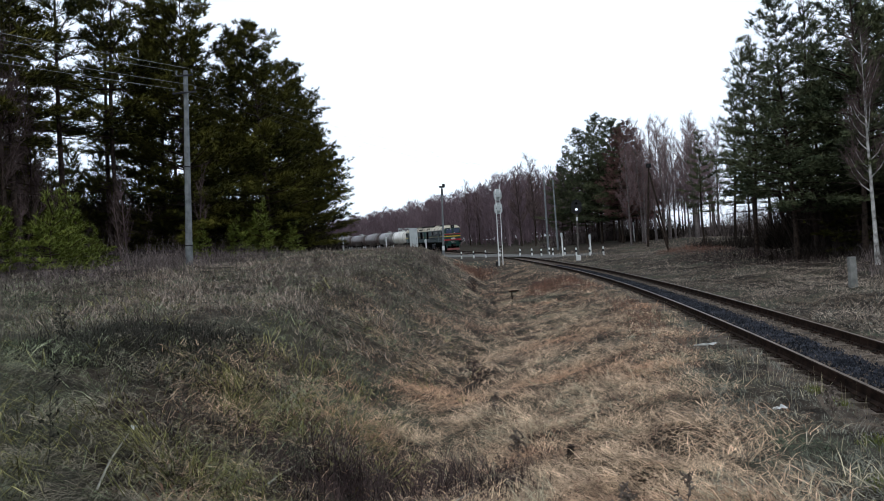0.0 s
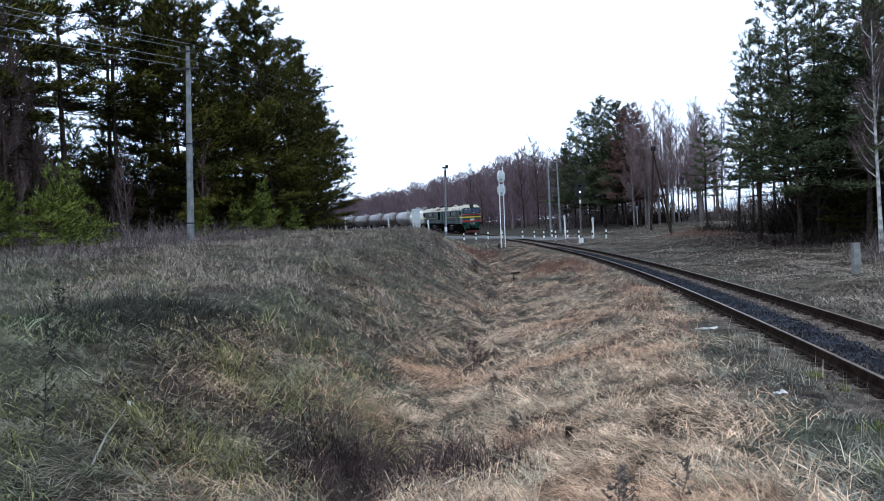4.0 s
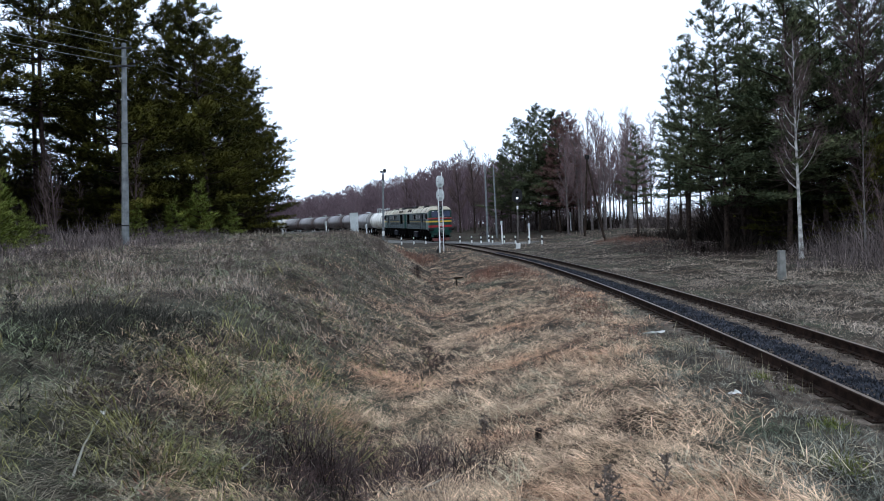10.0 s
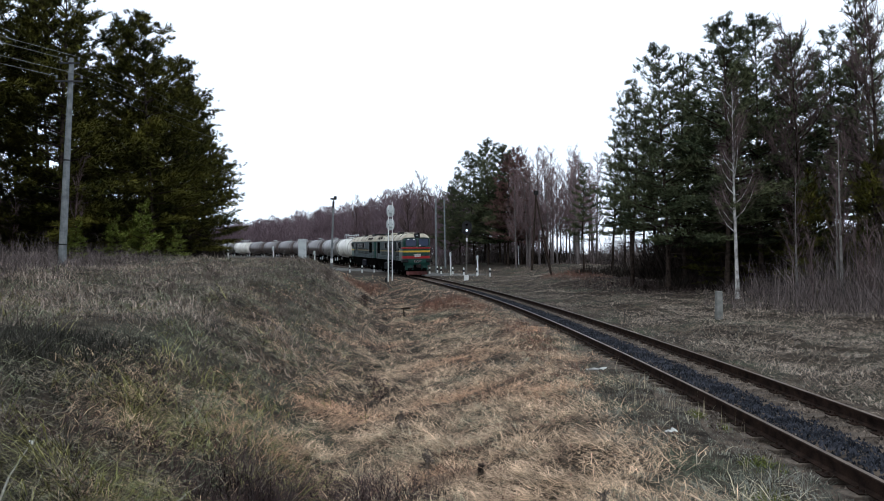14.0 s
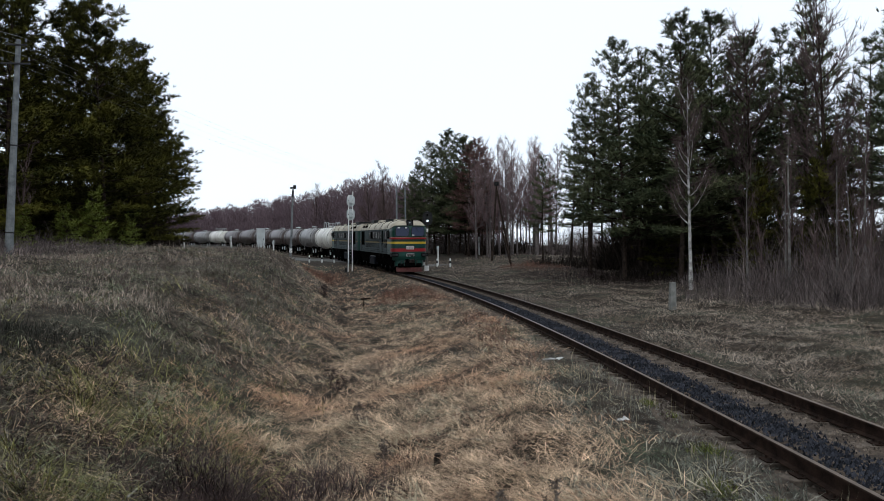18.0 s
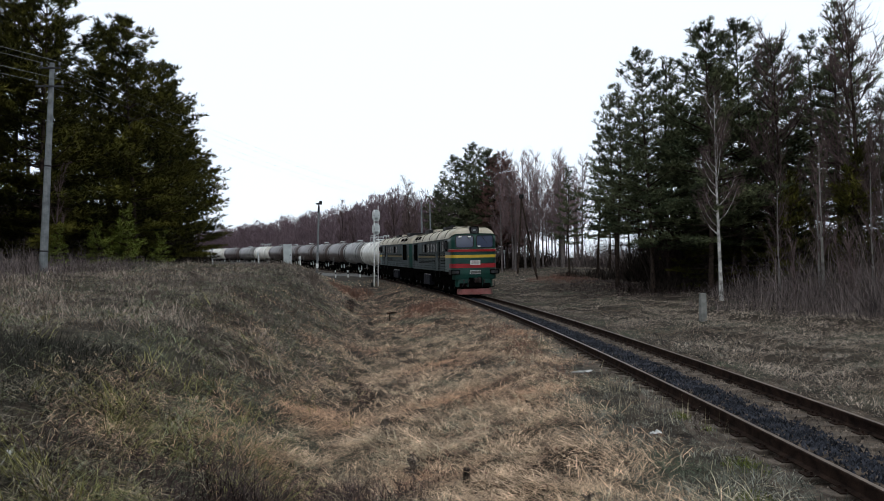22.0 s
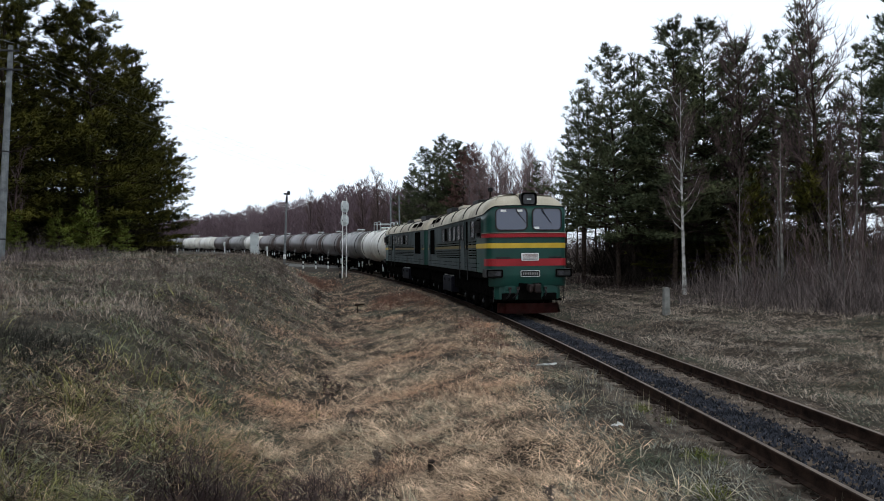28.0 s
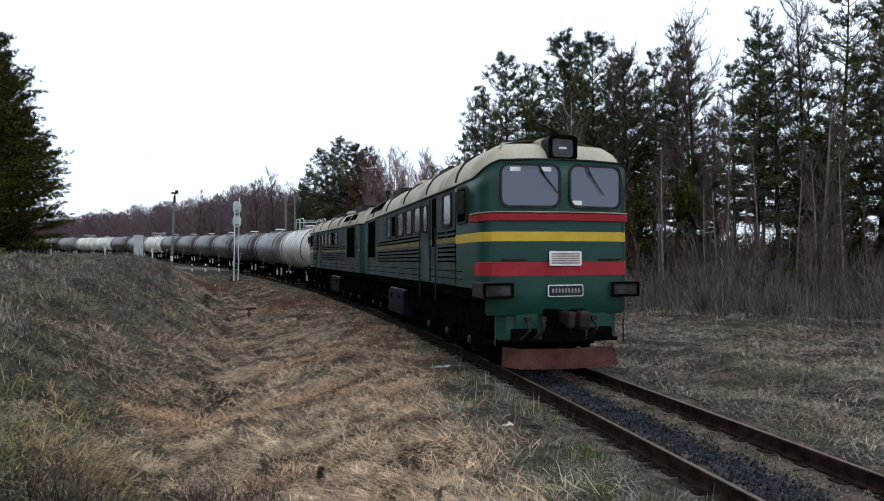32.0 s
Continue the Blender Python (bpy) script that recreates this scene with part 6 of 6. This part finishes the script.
def lead_at(t):
    """Station of the locomotive's front corners at t seconds, by a smooth curve through LEAD."""
    ts, us = np.array([a for a, _ in LEAD], float), np.array([b for _, b in LEAD])
    c = np.polynomial.Polynomial.fit(ts, us, 5)
    return float(c(t))


def motions():
    for ob, back, pivot, turned in TRAIN:
        rows = []
        for k in range(65):
            t = k * 0.5
            u = lead_at(t) + back
            a, b = Vector(on_track(u - pivot)), Vector(on_track(u + pivot))
            d = (a - b).normalized()
            yaw = math.degrees(math.atan2(-d.x, d.y))
            tilt = math.degrees(math.asin(d.z))
            m = (a + b) / 2
            rows.append((t, pose(m.x, m.y, m.z, tilt, 0, yaw) @ pose(0, 0, 0, 0, 0, 180 if turned else 0)))
        walk(ob, rows)


# ---- masts, posts and wires ----
def stand(name, x, y, label, category, group="", sink=0.1, turn=0.0, tip=(0, 0)):
    return thing(name, Matrix.Translation((x, y, gz(x, y) - sink)) @ pose(0, 0, 0, tip[0], tip[1], turn), label, category, group)


def utility_pole(x, y, height, label, tip=(0, 0), turn=12):
    pole = stand("utility_pole", x, y, label, "utility pole", "utility poles", 0.2, turn, tip)
    part("shaft", rod((0, 0, 0), (0, 0, height), 0.17, 0.095, 14), M_POLE, pole)
    for z, w in ((height - 0.25, 0.45), (height - 1.05, 0.62)):
        arm = part("crossarm", box(-w, w, -0.16, -0.09, z - 0.035, z + 0.035, 0.008), M_WIRE, pole)
        for s in (-1, 1):
            part("pin", rod((s * (w - 0.05), -0.125, z + 0.03), (s * (w - 0.05), -0.125, z + 0.16), 0.012), M_WIRE, arm)
            bm = rod((s * (w - 0.05), -0.125, z + 0.13), (s * (w - 0.05), -0.125, z + 0.20), 0.045, 0.035, 10)
            rod((s * (w - 0.05), -0.125, z + 0.20), (s * (w - 0.05), -0.125, z + 0.26), 0.03, 0.045, 10, bm)
            part("insulator", bm, M_POLE, arm, "grey porcelain insulator")
    for z in (height * 0.52, height * 0.13):
        part("clamp_band", rod((0, 0, z), (0, 0, z + 0.06), 0.165 - 0.075 * z / height + 0.015, None, 14), M_BLACK, pole)
    return pole


def cable(a, b, sag, r, name, label):
    """A hanging wire from a to b."""
    a, b = Vector(a), Vector(b)
    pts = [a.lerp(b, i / 20) - Vector((0, 0, sag * 4 * (i / 20) * (1 - i / 20))) for i in range(21)]
    v, f = tube(pts, [r] * 21, 5)
    tagged(new(name, mesh_of(name, v, f, M_CABLE)), label, "wire", "overhead wires")


def build_poles():
    z0 = gz(-22.6, 25.6)
    utility_pole(-22.6, 25.6, 9.42, "grey concrete utility pole with small insulators before the wood", (-0.6, 2.6), 8)
    utility_pole(-28.0, -25.0, 9.2, "grey concrete utility pole standing in the field", (0, 0), 8)
    z1, z2 = gz(-28.0, -25.0), gz(-18.84, 82.8)
    top = Vector((-22.6 + 0.42, 25.6, z0 + 9.2))
    for dx, dz in ((-0.4, 0.0), (0.4, 0.0), (-0.57, -0.8), (0.57, -0.8)):
        cable(top + Vector((dx, -0.1, dz)), (-28.0 + dx, -25.0, z1 + 9.2 + dz), 0.8, 0.008, "overhead_wire", "thin grey overhead wire between poles")
        cable(top + Vector((dx, -0.1, dz)), (-18.84 + dx * 0.4, 82.8, z2 + 9.5 + dz), 0.9, 0.0028, "overhead_wire", "thin grey overhead wire running to the crossing")
    # a thin hanging cable and a bracket lamp at the pole
    lamp = stand("lamp_post", -32.3, 82.0, "slender pale pole with two dark lamp heads at the crossing", "lamp post", "", 0.2, 0, (0, 2.6))
    part("shaft", rod((0, 0, 0), (0, 0, 9.35), 0.16, 0.09, 12), M_POLE, lamp)
    part("white_band", rod((0, 0, 1.2), (0, 0, 1.75), 0.165, 0.16, 12), M_WHITE, lamp)
    for s in (-1, 1):
        hd = part("lamp_head", box(s * 0.22 - 0.17, s * 0.22 + 0.17, -0.15, 0.15, 9.2, 9.55 + 0.12 * s, 0.05), M_BLACK, lamp)
        part("bracket", rod((0, 0, 9.2), (s * 0.22, 0, 9.4), 0.03), M_BLACK, hd)
    part("collar", rod((0, 0, 8.2), (0, 0, 9.0), 0.14, 0.13, 10), M_BLACK, lamp)
    for i, (x, y, h, tp) in enumerate(((-18.84, 82.8, 9.6, (0, 0.3)), (-19.2, 90.0, 9.6, (0, -0.4)))):
        p = stand("concrete_pole", x, y, "plain grey concrete pole beside the level crossing", "pole", "poles at the crossing", 0.15, 20 * i, tp)
        part("shaft", rod((0, 0, 0), (0, 0, h), 0.14, 0.09, 12), M_POLE, p)
    p = stand("leaning_pole", -6.5, 75.7, "dark wooden pole leaning on a strut, a lamp on top", "pole", "", 0.1, 0, (0, 4.0))
    part("shaft", rod((0, 0, 0), (0, 0, 8.5), 0.13, 0.09, 10), M_BARK, p)
    part("strut", rod((2.0, 0.4, 0.3), (0.05, 0, 8.0), 0.12, 0.09, 10), M_BARK, p)
    part("lamp_head", box(-0.25, 0.25, -0.2, 0.2, 8.4, 8.85, 0.06), M_BLACK, p)
    p = stand("leaning_post", -3.4, 59.8, "old wooden post leaning over on the mound", "post", "", 0.2, 0, (0, -14))
    part("shaft", rod((0, 0, 0), (0, 0, 3.3), 0.10, 0.07, 8), M_BARK, p)


def build_signals():
    m = stand("signal_mast", -18.95, 63.2, "tall white signal mast with a ladder and two oval backboards", "railway signal", "", 0.1, 16, (0, 0.9))
    part("mast", rod((-0.19, 0, 0), (-0.19, 0, 7.4), 0.055, 0.05, 10), M_WHITE, m)
    lad = part("ladder_rail", rod((0.19, 0, 0.1), (0.19, 0, 7.75), 0.04, 0.035, 8), M_WHITE, m)
    for i in range(22):
        part("rung", rod((-0.19, 0, 0.5 + 0.3 * i), (0.19, 0, 0.5 + 0.3 * i), 0.008, None, 5), M_GREYMETAL, lad)
    for z in (6.85, 5.55):
        bb = part("backboard", plate(rounded(0.76, 1.12, 0.37, 8), 0.04, face_frame(0.0, 0.09, z, 0, 1)), M_GREYMETAL, m, "white oval backboard")
        part("lamp_box", box(-0.16, 0.2, -0.28, 0.08, z - 0.28, z + 0.28, 0.04), M_GREYMETAL, bb)
        part("bracket", box(-0.22, 0.22, -0.06, 0.02, z - 0.04, z + 0.04), M_BLACK, bb)
    part("foot", box(-0.5, -0.28, -0.15, 0.15, 0.0, 0.45, 0.02), M_BLACK, m)
    r = stand("railway_signal", -11.5, 62.9, "grey railway signal with a black round hood and a white light", "railway signal", "", 0.1, 5, (0, 1.6))
    part("mast", rod((0, 0, 0.3), (0, 0, 5.0), 0.085, 0.07, 10), M_MAST, r)
    part("foot", box(-0.2, 0.2, -0.2, 0.2, 0.0, 0.55, 0.04), M_WHITE, r)
    hd = part("head", plate(rounded(0.92, 1.30, 0.45, 8), 0.06, face_frame(0, -0.12, 4.95, 0, -1)), M_BLACK, r, "black oval signal hood")
    part("housing", box(-0.22, 0.22, -0.12, 0.2, 4.4, 5.5, 0.05), M_BLACK, hd)
    for z, mt in ((5.25, M_UNDER), (4.72, M_SIGNALGLOW)):
        part("lens", rod((0, -0.19, z), (0, -0.21, z), 0.09, 0.085, 16), mt, hd, "glowing white lens" if mt is M_SIGNALGLOW else "")
        vz = bmesh.new()
        for k in range(9):
            a0, a1 = radians(10 + 160 * k / 9), radians(10 + 160 * (k + 1) / 9)
            q = [Vector((0.15 * math.cos(a), y, z + 0.15 * math.sin(a))) for a in (a0, a1) for y in (-0.18, -0.42)]
            vs = [vz.verts.new(c) for c in (q[0], q[1], q[3], q[2])]
            vz.faces.new(vs)
        part("visor", vz, M_BLACK, hd)
    part("tag", box(-0.08, 0.08, -0.1, -0.07, 3.7, 4.0), M_WHITE, r)
    part("arm", box(-0.62, -0.1, -0.04, 0.04, 4.45, 4.52), M_BLACK, r)
    c = stand("relay_cabinet", -30.3, 68.6, "pale grey metal relay cabinet on the bank", "cabinet", "", 0.1, 25)
    body = part("body", box(-0.43, 0.43, -0.3, 0.3, 0.12, 2.3, 0.02), M_GREYMETAL, c)
    part("plinth", box(-0.46, 0.46, -0.33, 0.33, 0.0, 0.14, 0.01), M_CONC, c)
    d = part("door", box(-0.38, 0.38, -0.325, -0.303, 0.22, 2.2, 0.008), M_GREYMETAL, c)
    part("handle", box(0.26, 0.31, -0.36, -0.325, 1.1, 1.3, 0.008), M_BLACK, d)
    part("cap", box(-0.47, 0.47, -0.35, 0.35, 2.3, 2.36, 0.01), M_GREYMETAL, c)


def build_posts():
    # striped guide posts at the crossing
    proto = thing("guide_post", pose(0, 0, 0), "white guide post with black bands at the crossing", "guide post", "guide posts")
    part("shaft", rod((0, 0, 0), (0, 0, 0.85), 0.085, 0.075, 10), M_WHITE, proto)
    part("cap", rod((0, 0, 0.85), (0, 0, 0.90), 0.075, 0.04, 10), M_WHITE, proto)
    part("band", rod((0, 0, 0.42), (0, 0, 0.66), 0.088, 0.087, 10), M_BLACK, proto, "black band")
    spots = [(-28.7, 78.9), (-27.2, 79.1), (-25.7, 79.2), (-24.0, 79.5), (-21.3, 78.8), (-19.7, 78.1), (-17.6, 77.9), (-18.2, 76.5), (-16.6, 75.3), (-15.0, 74.0), (-13.4, 72.0), (-11.7, 70.2), (-10.1, 68.6)]
    for i, (x, y) in enumerate(spots):
        m = Matrix.Translation((x, y, gz(x, y) - 0.05))
        if i == 0:
            proto.matrix_basis = m
        else:
            copy_thing(proto, m)
    for x, y, h, lab in ((-33.0, 67.3, 1.55, "short white-painted post on the bank"), (-34.6, 60.8, 2.1, "slim white post at the wood's corner"), (-29.1, 69.1, 1.35, "short white-painted post on the bank"), (-11.9, 72.0, 2.2, "white marker post with a dark plate"), (-14.9, 72.4, 2.6, "white marker post with a dark plate"), (-9.6, 92.0, 2.6, "pale marker post before the far pines")):
        p = stand("marker_post", x, y, lab, "marker post", "marker posts", 0.1)
        part("shaft", rod((0, 0, 0), (0, 0, h), 0.08, 0.07, 8), M_WHITE, p)
        part("plate", box(-0.12, 0.12, -0.1, -0.075, h - 0.42, h - 0.05, 0.005), M_GREYMETAL, p)
    p = stand("concrete_post", 4.32, 26.05, "short weathered concrete post in the dry grass", "post", "", 0.15, 20, (0, 0.6))
    bm = box(-0.12, 0.12, -0.10, 0.10, 0, 1.12, 0.02)
    for v in bm.verts:
        if v.co.z > 0.7:
            v.co.x *= 0.85
            v.co.y *= 0.85
    part("shaft", bm, M_CONC, p)
    p = stand("cut_stump", -1.47, 8.25, "small dark cut stump in the straw", "stump", "", 0.05, 0, (3, 4))
    bm = rod((0, 0, 0), (0, 0, 0.27), 0.047, 0.042, 9)
    part("wood", bm, M_BARK, p)
    p = stand("tee_marker", -9.16, 32.7, "rusty T-shaped iron marker in the ditch", "marker", "", 0.05, 15, (2, -3))
    part("stake", rod((0, 0, 0), (0, 0, 0.62), 0.035, 0.03, 8), M_RAIL, p)
    part("crossbar", box(-0.12, 0.34, -0.04, 0.04, 0.56, 0.64, 0.01), M_RAIL, p)


def litter(x, y, w, l, turn, label):
    bm = bmesh.new()
    rng = random.Random(int(x * 100))
    n = 5
    g = [[bm.verts.new(((i / n - 0.5) * l, (j / 2 - 0.5) * w * rng.uniform(0.7, 1.2), 0.05 + 0.05 * rng.random())) for j in range(3)] for i in range(n + 1)]
    for i in range(n):
        for j in range(2):
            bm.faces.new((g[i][j], g[i + 1][j], g[i + 1][j + 1], g[i][j + 1]))
    bmesh.ops.solidify(bm, geom=bm.faces[:], thickness=0.004)
    ob = tagged(part("litter", bm, M_WHITE), label, "litter", "litter in the grass")
    ob.matrix_basis = Matrix.Translation((x, y, gz(x, y) + 0.06)) @ pose(0, 0, 0, 0, 0, turn)


def dead_plant(x, y, height, seed, mat, label, bushy=0.35, stems=1, twigs=26):
    """A leafless weed: stems with side twigs and small seed heads."""
    rng = random.Random(seed)
    p = stand("dead_weed", x, y, label, "dead weed", "dead weeds", 0.03, 30 * seed)
    for q in range(stems):
        wood = ([], [])
        lx, ly = rng.uniform(-0.2, 0.2), rng.uniform(-0.2, 0.2)
        h = height * rng.uniform(0.75, 1.0)
        ax = lambda s: Vector((lx * s * h + 0.02 * math.sin(7 * s), ly * s * h, s * h))
        merge(wood, tube([ax(i / 5) for i in range(6)], [0.007 * (1 - 0.7 * i / 5) for i in range(6)], 5))
        for i in range(twigs):
            s = 0.2 + 0.8 * rng.random()
            a, ln = rng.uniform(0, 6.283), height * bushy * (1.1 - s) * rng.uniform(0.4, 1.0) + 0.03
            b = ax(s) + Vector((math.cos(a) * ln * 0.8, math.sin(a) * ln * 0.8, ln * 0.7))
            merge(wood, tube([ax(s), b], [0.004, 0.002], 3))
            for c in range(3):
                e = b + Vector((rng.uniform(-1, 1), rng.uniform(-1, 1), rng.uniform(-0.3, 1))) * 0.03
                merge(wood, tube([b, e], [0.005, 0.007], 4))
        part_me("stem", mesh_of("stem", wood[0], wood[1], mat), p)


def build_clutter():
    litter(-0.03, 14.05, 0.07, 0.42, 20, "strip of white litter in the grass by the track")
    litter(0.85, 9.0, 0.10, 0.2, 60, "scrap of white litter in the grass by the track")
    litter(-5.42, 5.61, 0.05, 0.07, 80, "small white scrap on the bank")
    for x, y, turn, ln, forks, lab in ((-4.88, 4.64, 122, 1.05, 0, "pale dead stick lying on the grass"), (-6.38, 7.75, 150, 0.34, 3, "bleached forked twig on the bank"),
                                       (-3.3, 7.3, 15, 0.9, 1, "pale dead stem lying over the brambles"), (-4.4, 6.4, 100, 0.7, 0, "pale dead stem lying over the brambles"),
                                       (-2.7, 6.7, -10, 0.8, 1, "pale dead stem lying over the straw")):
        st = stand("dead_stick", x, y, lab, "stick", "dead sticks", 0.0, turn)
        d = gz(x + ln * math.cos(radians(turn)), y + ln * math.sin(radians(turn))) - gz(x, y)
        bm = rod((0, 0, 0.05), (ln * 0.5, 0.02, 0.07 + d * 0.5), 0.012, 0.010, 6)
        rod((ln * 0.5, 0.02, 0.07 + d * 0.5), (ln, -0.02, 0.08 + d), 0.010, 0.005, 6, bm)
        for k in range(forks):
            rod((ln * (0.35 + 0.2 * k), 0.01, 0.08 + d * 0.4), (ln * (0.65 + 0.2 * k), (0.12, -0.1, 0.08)[k], 0.2 + d * 0.5), 0.009, 0.004, 5, bm)
        part("wood", bm, M_PALESTICK, st)
    for i, (x, y, h, m, lab, b, st, tw) in enumerate((
            (-8.5, 7.4, 0.75, M_HEATH, "thin dark dead weed standing on the bank", 0.25, 2, 26),
            (-5.4, 4.55, 1.35, M_HEATH, "tall thin dark dead weed standing on the bank", 0.10, 1, 30),
            (-0.5, 5.6, 0.62, M_STEM, "dry weed with small dark seed heads", 0.3, 2, 30),
            (-0.1, 5.9, 0.5, M_STEM, "dry weed with small dark seed heads", 0.3, 1, 26),
            (-4.5, 13.8, 0.6, M_BRAMBLE, "dark red-brown dead weed in the ditch", 0.55, 3, 16),
            (-4.9, 14.6, 0.5, M_BRAMBLE, "dark red-brown dead weed in the ditch", 0.55, 2, 14),
            (-12.1, 35.4, 1.0, M_BRAMBLE, "small dark leafless shrub in the ditch", 0.6, 7, 22),
            (-13.2, 33.0, 1.3, M_STEM, "leafless brown shrub on the bank", 0.6, 6, 34),
            (-2.2, 8.6, 0.4, M_STEM, "dry weed with small dark seed heads", 0.4, 2, 24),
            (1.4, 9.2, 0.4, M_STEM, "dry weed beside the track", 0.3, 2, 20),
            (-3.2, 10.8, 0.4, M_STEM, "dry weed in the straw", 0.4, 2, 20),
            (-9.8, 14.5, 0.7, M_STEM, "dry brown weed on the bank", 0.4, 3, 26),
            (-11.5, 19.0, 0.8, M_STEM, "dry brown weed on the bank", 0.4, 3, 26),
            (-8.4, 17.5, 0.6, M_STEM, "dry brown weed on the bank", 0.4, 3, 26))):
        dead_plant(x, y, h, i + 1, m, lab, b, st, tw)


def build_all():
    build_ground()
    build_road()
    build_poles()
    build_signals()
    build_posts()
    build_train()
    build_woods()
    build_clutter()
    build_grass()
    build_ballast()
    track = build_track()
    build_sleepers(track)


build_all()
motions()
